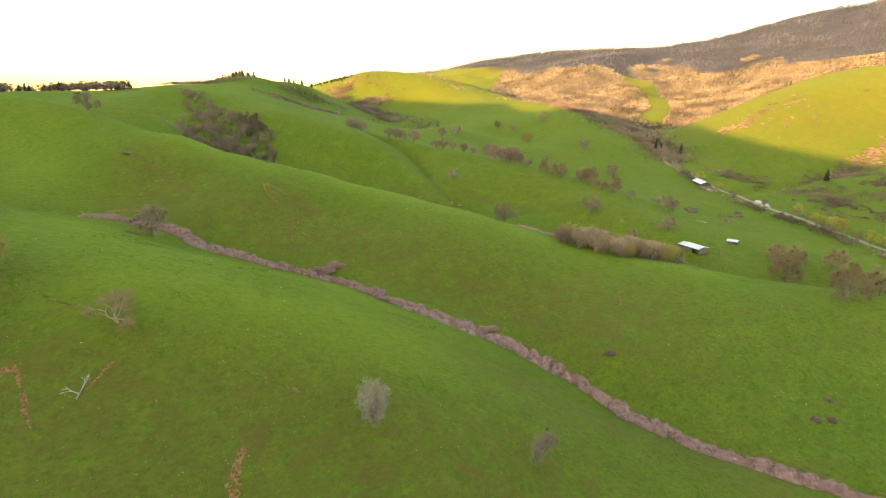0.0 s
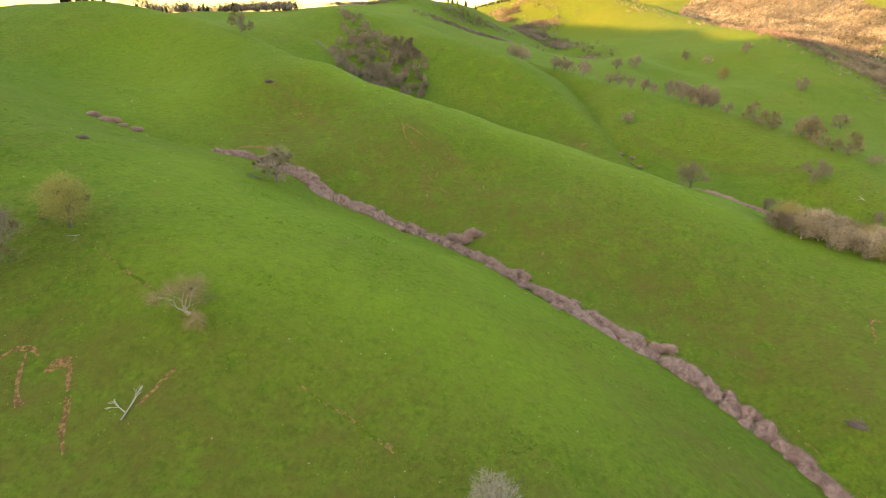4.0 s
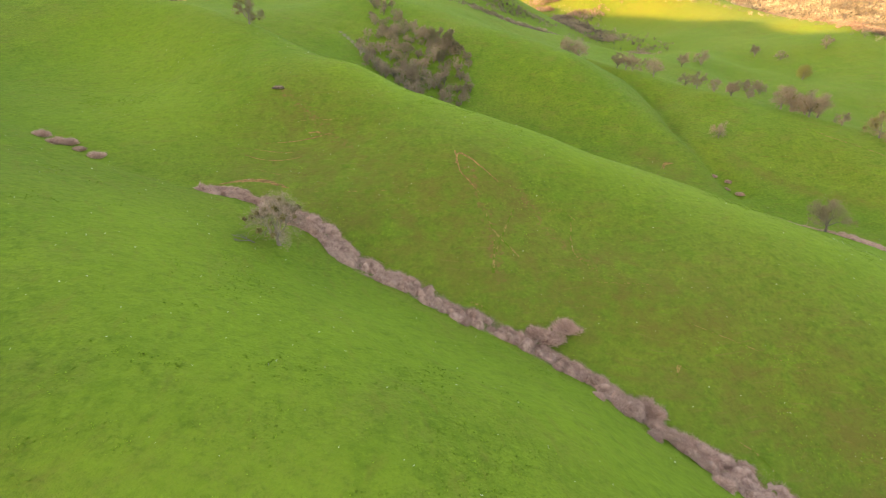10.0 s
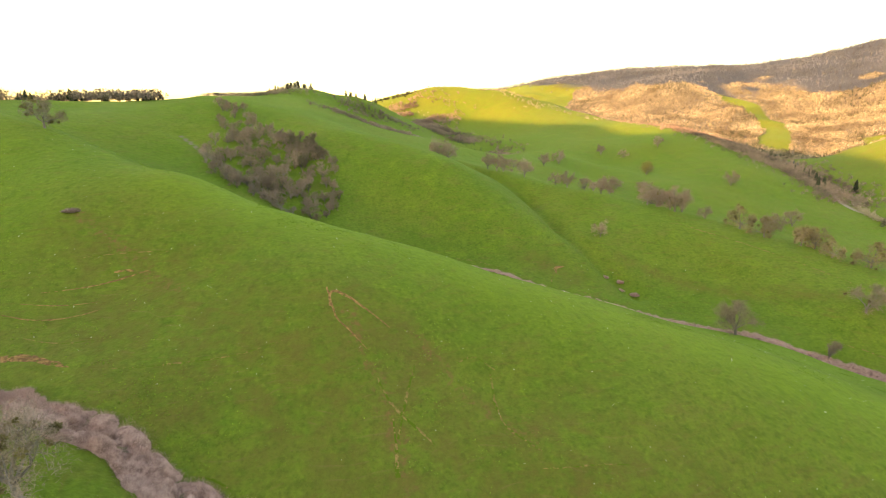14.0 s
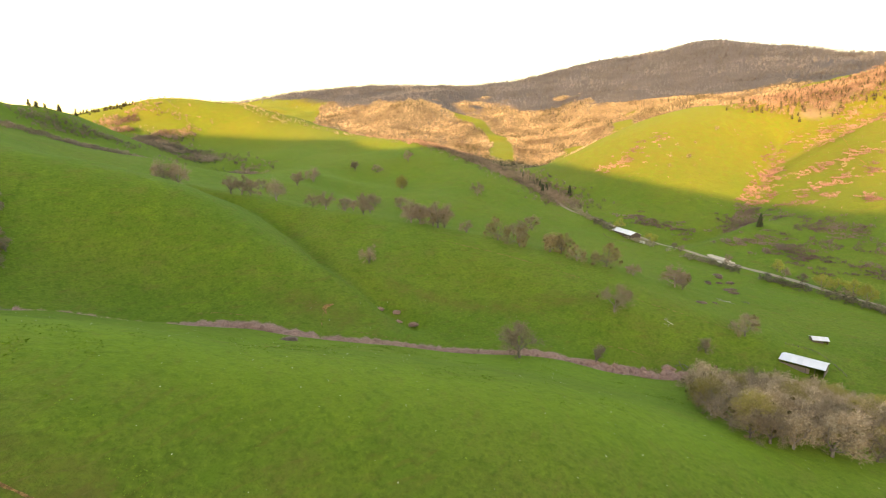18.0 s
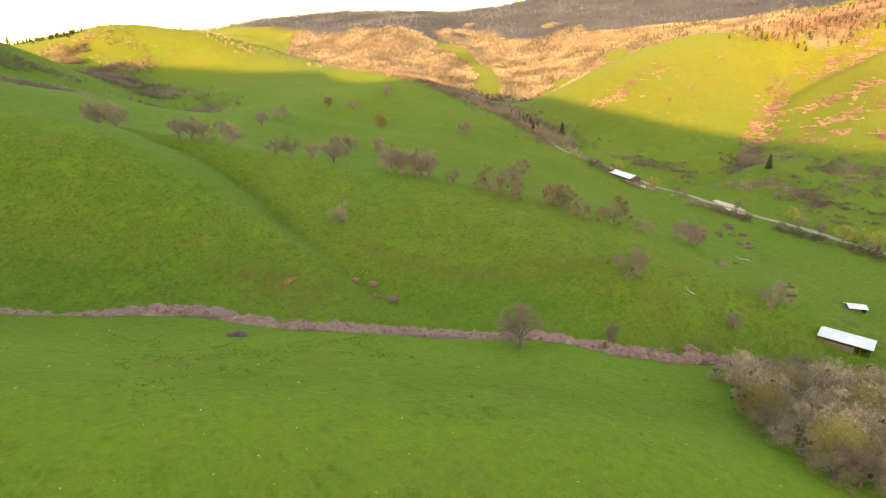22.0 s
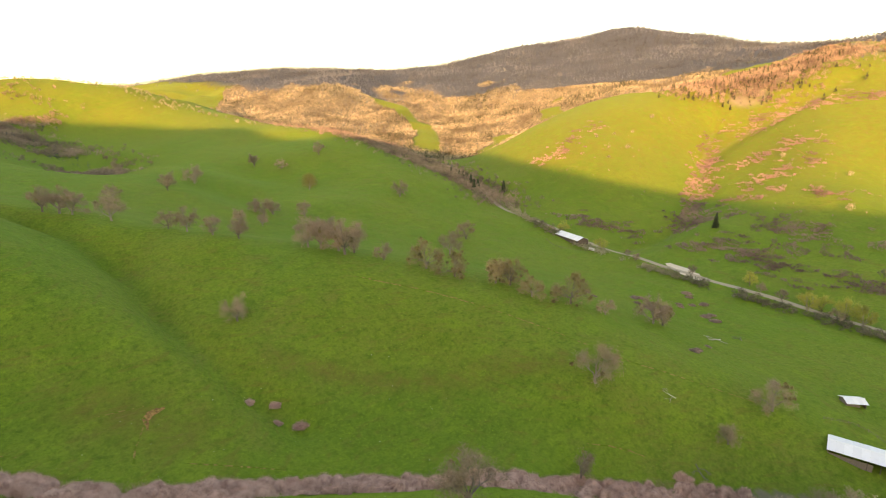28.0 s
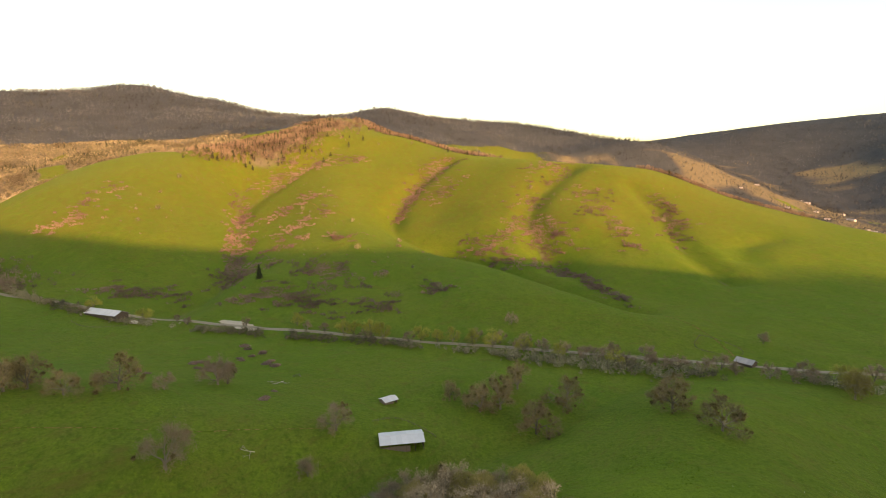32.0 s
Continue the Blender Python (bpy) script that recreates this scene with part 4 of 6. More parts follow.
# --- roads, trails and bare soil ---
tagged(draped("road", [(950, 1050), (850, 830), (776, 712), (700, 640), (662, 590), (657, 548), (642, 518), (631, 477), (615, 428), (590, 372),
                       (568, 325), (548, 263), (530, 215), (510, 171), (496, 127), (482, 85), (467, 45), (437, -35), (408, -123), (370, -230)],
              [6.0] * 20, GRAVEL, 0.3, 0.1, 3.0, 0.05), "pale gravel valley road between grassy banks", "road", kind="structure")
tagged(draped("gravel_lot", [(600, 372), (583, 352), (566, 332)], [5, 17, 6], GRAVEL, 0.22, 0.0, 2.0, 0.2, 4),
       "patch of pale gravel beside the road", "gravel", kind="structure")
for k, (path, widths, mat, label) in enumerate((
        ([(-19, 46), (-21, 40), (-22, 34), (-24, 27)], [0.6, 3.0, 3.6, 2.6], SOIL, "slumped strip of bare red soil"),
        ([(-95, 80), (-92, 85), (-88, 85), (-86, 83)], [0.6, 1.2, 1.4, 0.5], SOIL, "curved crack of bare red soil"),
        ([(-89, 84), (-88, 78), (-86, 73), (-84, 70)], [0.4, 1.3, 0.8, 2.6], SOIL, "torn strip of bare red soil"),
        ([(-83, 79), (-80, 82), (-78, 81)], [1.0, 3.2, 1.4], SOIL, "slump head of bare red soil"),
        ([(-78, 81), (-75, 73), (-73, 65), (-70, 59)], [1.6, 1.1, 1.5, 0.4], SOIL, "long slump edge of bare red soil"),
        ([(-59, 69), (-55, 75), (-53, 78)], [0.5, 1.4, 1.0], SOIL, "small scrape of bare soil"),
        ([(-25, 75), (-19, 71), (-13, 68), (-6, 62), (-1, 59)], [0.3, 0.7, 0.9, 0.6, 1.8], TRAIL, "narrow trodden cattle trail"),
        ([(-88, 117), (-77, 109), (-72, 105), (-62, 98)], [0.3, 0.8, 1.2, 0.5], TRAIL, "narrow trodden cattle trail"),
        ([(-158, 137), (-155, 145), (-152, 152)], [1.0, 4.0, 1.0], SOIL, "slumped bank of bare red soil"),
        ([(-170, 152), (-165, 155), (-160, 156)], [0.5, 1.8, 0.5], SOIL, "small scrape of bare soil"),
        ([(-96, 265), (-86, 271), (-77, 273), (-69, 270), (-62, 266)], [0.6, 1.2, 3.4, 2.2, 0.5], SOIL, "crumbling gully head of bare orange soil"),
        ([(-52, 263), (-37, 260), (-23, 259), (-8, 261)], [0.3, 0.6, 0.4, 0.3], TRAIL, "thin terrace line of bare earth"),
        ([(5, 270), (6, 277), (11, 273), (17, 267), (22, 262)], [0.5, 1.0, 0.9, 0.7, 0.3], SOIL, "small slump edge of bare soil"),
        ([(15, 221), (16, 228), (17, 236)], [1.3, 0.6, 0.4], TRAIL, "scrape of bare yellow earth"),
        ([(160, 411), (163, 418), (169, 417)], [0.7, 3.0, 0.8], SOIL, "small slump of bare red soil"),
        ([(278, 446), (287, 438), (304, 416), (315, 383), (319, 350), (318, 334), (323, 310), (330, 292), (338, 256)],
         [0.3, 1.4, 1.0, 1.1, 0.8, 0.6, 0.9, 0.6, 0.4], TRAIL, "trodden cattle trail along the spur"),
        ([(98, 128), (104, 126), (108, 118)], [0.5, 2.6, 0.6], TRAIL, "collapsed gully bank of pale earth"),
        ([(64, 181), (66, 185), (68, 183)], [0.4, 1.4, 0.4], TRAIL, "scrape of bare yellow earth"),
        ([(174, 119), (178, 127), (182, 131), (184, 128)], [0.5, 1.2, 1.6, 0.4], SOIL, "small slump edge of bare soil"),
        ([(-87, 293), (-78, 290), (-67, 292), (-62, 295)], [0.3, 0.7, 0.5, 0.2], SOIL, "terrace lip of bare red soil"),
        ([(-78, 282), (-69, 278), (-58, 279)], [0.2, 0.6, 0.2], TRAIL, "terrace lip of bare earth"),
        ([(-72, 318), (-58, 320), (-45, 317)], [0.2, 0.6, 0.2], TRAIL, "terrace lip of bare earth"),
        ([(-80, 303), (-68, 306), (-57, 310), (-51, 311)], [0.2, 0.6, 0.9, 0.2], SOIL, "terrace lip of bare red soil"),
        ([(-84, 298), (-74, 297), (-63, 299)], [0.2, 0.6, 0.2], SOIL, "terrace lip of bare red soil"),
        ([(-62, 312), (-59, 313), (-56, 312)], [0.5, 1.8, 0.5], SOIL, "small scrape of bare red soil"),
        ([(5, 278), (6, 266), (10, 261), (14, 255)], [0.5, 0.7, 0.4, 0.2], SOIL, "curved slump edge of bare soil"),
        ([(15, 247), (17, 239), (23, 232), (26, 228)], [0.4, 1.0, 0.8, 0.4], TRAIL, "slump edge of broken earth"),
        ([(17, 230), (22, 242), (27, 252)], [0.5, 0.7, 0.3], TRAIL, "slump edge of broken earth"),
        ([(49, 250), (45, 234), (49, 226), (52, 221)], [0.5, 0.7, 0.5, 0.3], TRAIL, "broken slump edge of bare earth"),
        ([(40, 253), (46, 256), (51, 250)], [0.2, 0.5, 0.3], TRAIL, "thin slump edge of bare earth"),
        ([(50, 217), (60, 214), (71, 211)], [0.3, 0.5, 0.3], TRAIL, "thin terrace line of bare earth"),
        ([(72, 198), (88, 190), (104, 182)], [0.2, 0.4, 0.2], TRAIL, "thin terrace line of bare earth"),
        ([(100, 443), (110, 438), (119, 430), (128, 421)], [0.4, 0.9, 0.7, 0.3], TRAIL, "pale earth edge above the creek"),
        ([(149, 425), (156, 423), (164, 421)], [0.2, 0.5, 0.3], TRAIL, "thin terrace line of bare earth"),
        ([(151, 400), (154, 406), (162, 416)], [0.9, 0.5, 0.4], TRAIL, "narrow scrape of yellow earth"),
        ([(163, 391), (176, 380), (186, 370)], [0.5, 0.8, 0.3], TRAIL, "pale earth edge above the creek"),
        ([(94, 358), (108, 356), (118, 367), (136, 374), (147, 364)], [0.5, 0.8, 0.6, 0.7, 0.3], TRAIL, "worn cattle trail in the grass"),
        ([(153, 369), (158, 371), (163, 369)], [0.4, 1.8, 0.4], TRAIL, "patch of dry yellow earth by the creek"),
        ([(272, 304), (280, 293), (283, 285)], [0.3, 0.8, 0.3], TRAIL, "pale earth edge above the creek"),
        ([(73, 163), (77, 160), (80, 154)], [0.3, 0.8, 0.3], TRAIL, "crumbled edge of pale earth"),
        ([(1250, 405), (1150, 365), (1060, 335), (985, 292)], [1.2, 2.0, 2.0, 1.0], TRAIL, "worn track down the sunlit spur"),
        ([(690, -2), (640, -22), (590, -38), (540, -52), (490, -50), (455, -40)], [2.0, 2.2, 2.2, 2.4, 2.4, 2.0], TRAIL,
         "farm track towards the roadside shed"),
)):
    tagged(draped("soil_scar" if mat is SOIL else "trail", path, widths, mat, 0.09, 0.0, 0.5, 0.35, k), label, "bare soil", kind="structure")

# --- trees: one of each kind is grown, then set out ---
def grown(seed, kind, label):
    """A grown tree, as (thing, height in metres)."""
    if kind == "bare":
        return make_oak("oak_tree", label, seed, 14, 1.3, 5600, TWIG_GREY, 4, 20, 0.12, width=0.085), 14
    if kind == "tan":
        return make_oak("oak_tree", label, seed, 13, 1.15, 4600, TWIG_TAN, 4, 5, 0.10, width=0.10), 13
    if kind == "bud":
        return make_round_tree("oak_tree", label, seed, 13, 5.4, 9500, TWIG_BUD, "dense dome of yellow-green opening twigs", 7), 13
    if kind == "leaning":
        return make_oak("oak_tree", label, seed, 13, 1.2, 7500, TWIG_RUST, 4, 3, 0.25, 0.15, width=0.06, bark=GREY_LIMB), 13
    if kind == "pale":
        return make_round_tree("pale_tree", label, seed, 12, 3.7, 5200, TWIG_PALE), 12
    if kind == "light":
        return make_oak("oak_tree", label, seed, 13, 1.15, 4200, TWIG_GREY, 3, 5, 0.1, width=0.11), 13
    if kind == "laden":
        return make_oak("oak_tree", label, seed, 13, 1.25, 4200, TWIG_OCHRE, 4, 34, 0.1, width=0.13), 13
    if kind == "lichen":
        return make_oak("oak_tree", label, seed, 13, 1.2, 3400, TWIG_LICHEN, 4, 3, 0.1, width=0.19), 13
    if kind == "willow":
        return make_oak("willow_tree", label, seed, 12, 0.9, 2400, TWIG_GREEN, 3, 0, 0.05, width=0.22), 12
    if kind == "slim":
        return make_oak("slim_tree", label, seed, 13, 0.7, 2000, TWIG_GREY, 3, 3, -0.05, width=0.13), 13
    if kind == "evergreen":
        return make_oak("evergreen_oak", label, seed, 11, 0.9, 2600, EVERGREEN, 3, 0, 0.05, width=0.34), 11
    return make_conifer("conifer", label, seed, 16, CONIFER), 16


KINDS = {}
for kind, seeds, label in (
        ("bare", (3, 14, 25, 36), "leafless grey oak with dark mistletoe balls"),
        ("tan", (5, 16, 27), "leafless tan oak on the open grass"),
        ("bud", (7, 18), "oak with yellow-green opening buds"),
        ("leaning", (18,), "leaning oak with rusty budding twigs and pale limbs"),
        ("pale", (9,), "rounded pale grey leafless tree"),
        ("light", (41, 42, 43, 44), "leafless brown oak in thin woodland"),
        ("laden", (71, 72, 73), "leafless oak laden with olive mistletoe"),
        ("lichen", (31, 32, 33), "lichen-grey leafless oak"),
        ("willow", (51, 52), "yellow-green willow in first leaf"),
        ("slim", (55, 56), "slim bare grey tree by the gully"),
        ("evergreen", (81, 82), "dark evergreen oak in the gully wood"),
        ("conifer", (61, 62), "dark green conifer standing alone")):
    KINDS[kind] = [grown(s, kind, label) for s in seeds]

_turns = np.random.default_rng(77)


def plant(kind, x, y, height, label="", group="", which=None, sink=0.25, tilt=(0, 0)):
    options = KINDS[kind]
    proto, h = options[int(_turns.integers(len(options))) if which is None else which]
    ob = stand(proto, x, y, 1.22 * height / h, float(_turns.uniform(0, 360)), sink, tilt)
    return tagged(ob, label, "", group)


# the near hillside
plant("bare", -106, 105, 17, "wide grey oak hung with mistletoe on the hillside", which=0)
plant("bud", -94, 122, 13.5, "oak with yellow-green buds on the near hillside", which=0)
plant("slim", -147, 163, 15, "bare grey tree beside a red soil slump", which=0)
plant("tan", -188, 199, 14, "thin-crowned leafless oak high on the slope")
plant("bare", -267, 258, 12)
plant("leaning", -53, 91, 11, "leaning oak with rusty twigs and broken pale limbs", which=0, tilt=(14, 22))
plant("pale", 17, 42, 12.5, "rounded pale grey tree alone in the grass")
plant("slim", 61, 22, 11, "narrow leafless oak dotted with mistletoe", which=1)
plant("bare", -56, 219, 16, "large leafless oak with mistletoe beside the gully", which=1)
plant("bare", -117, 432, 14, "leafless oak on the grassy ridge crest", which=3)
# along the creek and the spurs
plant("tan", 206, 311, 17, "spreading leafless oak above the creek", which=0)
plant("slim", 256, 299, 10)
plant("tan", 298, 313, 15, "leafless oak alone on the grass slope", which=1)
plant("bare", 337, 253, 12, "wide leafless oak with mistletoe near the barn", which=3)
plant("tan", 309, 263, 8)
plant("tan", 215, 447, 11, "small leafless tree on the side slope", which=2)
for x, y, h in ((151, 656, 17), (161, 650, 15), (190, 611, 11), (196, 603, 12), (201, 598, 11), (214, 577, 13), (239, 562, 9), (245, 551, 11),
                (249, 528, 9), (257, 514, 10), (289, 493, 14), (296, 490, 13), (297, 469, 15), (305, 470, 14), (300, 478, 13), (312, 452, 8)):
    plant("light", x, y, h * 1.2, "leafless oak in a row on the spur", "oaks along the spur")
for x, y, h in ((327, 432, 13), (333, 415, 11), (347, 396, 12), (351, 389, 12), (345, 371, 9), (356, 353, 13)):
    plant("laden", x, y, h * 1.2, "leafless oak with dense mistletoe on the spur", "oaks along the spur")
for x, y, h in ((366, 337, 7), (401, 322, 13), (406, 318, 11), (443, 506, 15), (508, 537, 14), (377, 679, 12), (386, 678, 11), (376, 691, 10),
                (406, 655, 12), (380, 588, 13), (371, 592, 12), (547, 663, 14), (317, 737, 13), (371, 796, 15), (507, 901, 13), (527, 867, 11),
                (594, 870, 14), (258, 700, 9), (330, 640, 10), (345, 630, 9)):
    plant("light", x, y, h * 1.2, "leafless brown oak on the green bowl", "oaks in the bowl")
plant("bud", 492, 760, 17, "budding oak alone in the green bowl", which=1)
# the valley floor and the road
for x, y, h in ((376, 165, 15), (374, 177, 13), (400, 148, 13), (351, 152, 15), (377, 126, 14), (337, 85, 14), (352, 82, 10), (302, 83, 13),
                (393, 191, 8)):
    plant("laden", x, y, h * 1.15, "spreading leafless oak laden with mistletoe", "oaks near the barn")
plant("bud", 367, -53, 17, "spreading budding oak by the valley road", which=0)
for x, y, h in ((537, 236, 11), (541, 258, 10), (522, 195, 9), (516, 182, 8), (505, 155, 9), (572, 300, 8), (606, 440, 9), (638, 498, 9), (530, 226, 10), (512, 170, 9), (498, 140, 10), (548, 250, 8), (486, 118, 9), (470, 96, 8),
                (392, -70, 10), (452, 60, 9)):
    plant("willow", x, y, h * 1.3, "yellow-green willow beside the road", "roadside trees")
for x, y, h in ((505, 132, 12), (498, 113, 12), (484, 104, 12), (475, 89, 12), (462, 80, 13), (459, 64, 13), (448, 52, 12), (446, 35, 12),
                (436, 19, 12), (426, 4, 12), (418, -12, 11), (408, -30, 12), (396, -52, 11), (388, -76, 11), (378, -100, 12), (478, -82, 11),
                (590, 398, 9), (600, 410, 8), (560, 290, 9), (520, 205, 11), (534, 240, 10), (552, 275, 10), (578, 345, 9), (512, 150, 12), (460, 30, 13), (430, -10, 13), (412, -60, 13), (398, -100, 13), (470, 52, 12),
                (490, 122, 10), (470, 70, 10), (440, 26, 10), (402, -42, 10), (544, 112, 12)):
    plant("light", x, y, h * 0.85, "leafless brown tree beside the road", "roadside trees")
for x, y, h in ((700, 356, 14), (750, 650, 16), (721, 682, 14), (738, 700, 15), (738, 687, 13)):
    plant("conifer", x, y, h, group="lone conifers")

for x, y, h in ((-258, 592, 8), (-250, 597, 9.5), (-246, 601, 8.5), (-262, 598, 9), (-272, 590, 8), (-281, 588, 7), (-236, 606, 6)):
    plant("conifer", x, y, h, "dark conifer on the western hill crest", "crest conifers")

for x, y, h in ((-283, 505, 10), (-277, 502, 12), (-268, 500, 9), (-262, 500, 11), (-255, 499, 8), (-247, 500, 7)):
    plant("conifer", x, y, h, "dark conifer on the western hill crest", "crest conifers")
for x, y, h in ((-242, 500, 8), (-236, 502, 9), (-230, 503, 8), (-224, 503, 9), (-217, 501, 7), (-210, 498, 8), (-203, 494, 6)):
    plant("slim", x, y, h, "slim bare tree on the western hill crest", "crest trees")
# the oak grove below the spur, and the wood in the head of the creek
_rng = np.random.default_rng(5)


def inside(x, y, outline):
    hit = False
    for (ax, ay), (bx, by) in zip(outline, outline[1:] + outline[:1]):
        if (ay > y) != (by > y) and x < (bx - ax) * (y - ay) / (by - ay) + ax:
            hit = not hit
    return hit


def wood(outline, count, gap, kinds, heights, label, group):
    xs, ys = zip(*outline)
    done, tries = [], 0
    while len(done) < count and tries < 6000:
        tries += 1
        x, y = _rng.uniform(min(xs), max(xs)), _rng.uniform(min(ys), max(ys))
        if inside(x, y, outline) and all(math.hypot(x - a, y - b) > gap for a, b in done):
            done.append((x, y))
            plant(kinds[int(_rng.integers(len(kinds)))], x, y, _rng.uniform(*heights), label, group)


wood([(234, 243), (262, 246), (290, 236), (300, 214), (290, 188), (262, 176), (224, 174), (204, 184), (190, 200), (198, 218), (216, 232)],
     80, 5.8, ("lichen", "lichen", "tan", "lichen", "bud"), (9, 13), "lichen-grey leafless oak in the dense grove", "oak grove")
wood([(-58, 660), (-36, 655), (-22, 612), (-4, 590), (24, 588), (34, 548), (36, 508), (16, 478), (-10, 484), (-40, 504), (-62, 532), (-72, 556), (-44, 582), (-56, 625)],
     150, 3.4, ("light", "slim", "light", "tan", "light"), (5.0, 10.0), "leafless grey-brown oak in the gully wood", "gully wood")
wood([(2, 588), (26, 584), (32, 552), (8, 545)], 9, 4.5, ("evergreen",), (7.0, 9.5), "dark evergreen oak in the gully wood", "gully wood")
for _options in KINDS.values():
    for _proto, _h in _options:
        drop_prototype(_proto)

# --- thickets of leafless bramble along the gullies ---
THICKETS = [make_thicket("bramble_thicket", "mauve-grey thicket of leafless bramble canes in the gully", 100 + k, 4.4 + 0.3 * k, 2.5 + 0.15 * (k % 3),
                         TWIG_MAUVE, BRAMBLE, 3200) for k in range(5)]


def along(nodes, start, end, spacing):
    """Places and headings along a smoothed line, between two shares of its length."""
    pts = smooth_line([p[:2] for p in nodes])
    runs = [math.dist(a, b) for a, b in zip(pts, pts[1:])]
    total, out, s = sum(runs), [], start * sum(runs)
    while s < end * total:
        rest = s
        for (a, b), n in zip(zip(pts, pts[1:]), runs):
            if rest <= n:
                out.append((a[0] + (b[0] - a[0]) * rest / n, a[1] + (b[1] - a[1]) * rest / n, (b[0] - a[0]) / n, (b[1] - a[1]) / n))
                break
            rest -= n
        s += spacing
    return out


BRUSH = [make_thicket("brush_patch", "flat mauve-grey patch of leafless brush", 120 + k, 4.2 + 0.4 * k, 1.5 + 0.1 * (k % 3), TWIG_BRUSH, BRUSH_MASS, 2600) for k in range(5)]


def thickets(places, side, scale, group, label="", kinds=THICKETS):
    for x, y, dx, dy in places:
        o = _rng.normal() * side
        k = scale * _rng.uniform(0.75, 1.2)
        px, py = x - dy * o, y + dx * o
        tagged(stand(kinds[int(_rng.integers(5))], px, py, k, _rng.uniform(0, 360), 0.35), label, "", group)


GULLY = [p for p in LANDFORMS["near_gully"] if p[0] >= -96]
thickets([(-168, 289, 1, 0), (-160, 284, 1, 0), (-150, 281, 1, 0), (-156, 286, 1, 0), (-142, 277, 1, 0)], 0.8, 0.95, "brambles in the near gully")
thickets(along(GULLY, 0.0, 0.08, 2.6), 3.8, 0.72, "brambles in the near gully")
thickets(along(GULLY, 0.08, 0.25, 8.0), 2.4, 0.62, "brambles in the near gully")
thickets(along(GULLY, 0.25, 0.36, 3.4), 2.6, 0.80, "brambles in the near gully")
thickets(along(GULLY, 0.36, 0.84, 8.0), 2.6, 0.62, "brambles in the near gully")
thickets(along([p for p in LANDFORMS["creek"] if 30 <= p[0] <= 322], 0.05, 0.84, 8.0), 4.0, 0.70, "brambles along the creek")
thickets([(30, 198, 1, 0), (36, 201, 1, 0), (26, 200, 1, 0)], 0.5, 1.1, "brambles in the near gully")
thickets([(196, 413, 1, 0), (204, 404, 1, 0), (199, 398, 1, 0), (206, 392, 1, 0)], 1.5, 0.6, "brambles along the creek")
thickets([(118, 372, 1, 0), (-80, 338, 1, 0), (-126, 196, 1, 0), (-134, 154, 1, 0), (-129, 143, 1, 0), (198, 27, 1, 0), (204, 24, 1, 0), (214, 33, 1, 0),
          (141, 87, 1, 0)], 0.3, 0.72, "lone bushes", "low grey leafless bush alone in the grass", BRUSH)
for _x, _y, _n in ((465, 354, 4), (458, 341, 5), (487, 333, 3), (472, 307, 4), (379, 291, 3), (500, 318, 3), (440, 372, 3), (520, 330, 2)):
    thickets([(_x + _rng.normal() * 5, _y + _rng.normal() * 3, 1, 0) for _ in range(_n)], 0.5, 0.8, "brush on the valley grass",
             "flat mauve brush patch on the valley grass", BRUSH)
for _proto in THICKETS + BRUSH:
    drop_prototype(_proto)

# --- woods and shrubs too many to count ---
def crowns(places, heights, per, rng, shape):
    """Ragged little crowns: per triangles for each place."""
    n = len(places)
    at = np.repeat(places, per, axis=0)
    h = np.repeat(heights, per)
    if shape == "cone":
        f = rng.random(n * per) ** 0.8
        t = rng.uniform(0, 2 * math.pi, n * per)
        reach = h * 0.27 * (1.05 - f)
        c = at + np.stack([np.cos(t) * reach * 0.5, np.sin(t) * reach * 0.5, h * f * 0.92], 1)
        size = h * (0.10 + 0.16 * (1 - f))
    else:
        v = rng.normal(size=(n * per, 3))
        v /= np.linalg.norm(v, axis=1, keepdims=True)
        v *= (rng.random(n * per) ** 0.4)[:, None]
        c = at + np.stack([v[:, 0] * h * 0.42, v[:, 1] * h * 0.42, h * 0.52 + v[:, 2] * h * 0.36], 1)
        size = h * rng.uniform(0.16, 0.30, n * per) * (1.0 if per < 30 else 0.62 if per < 70 else 0.45)
    a, b = rng.normal(size=(n * per, 3)), rng.normal(size=(n * per, 3))
    a /= np.linalg.norm(a, axis=1, keepdims=True)
    b /= np.linalg.norm(b, axis=1, keepdims=True)
    if shape == "cone":
        a[:, 2] = -np.abs(a[:, 2]) - 0.2
    co = np.stack([c, c + a * size[:, None], c + b * size[:, None]], 1).reshape(-1, 3)
    return co, np.arange(len(co)).reshape(-1, 3)


def grid_heights(x, y):
    i = np.clip(np.searchsorted(GX, x) - 1, 0, len(GX) - 2)
    j = np.clip(np.searchsorted(GY, y) - 1, 0, len(GY) - 2)
    u, v = (x - GX[i]) / (GX[i + 1] - GX[i]), (y - GY[j]) / (GY[j + 1] - GY[j])
    return (GZ[j, i] * (1 - u) + GZ[j, i + 1] * u) * (1 - v) + (GZ[j + 1, i] * (1 - u) + GZ[j + 1, i + 1] * u) * v


def stuff(name, label, category, places, heights, per, material, shape, seed):
    co, tris = crowns(places, heights, per, np.random.default_rng(seed), shape)
    return tagged(new(name, tri_mesh(name, co, tris, material)), label, category, kind="stuff")


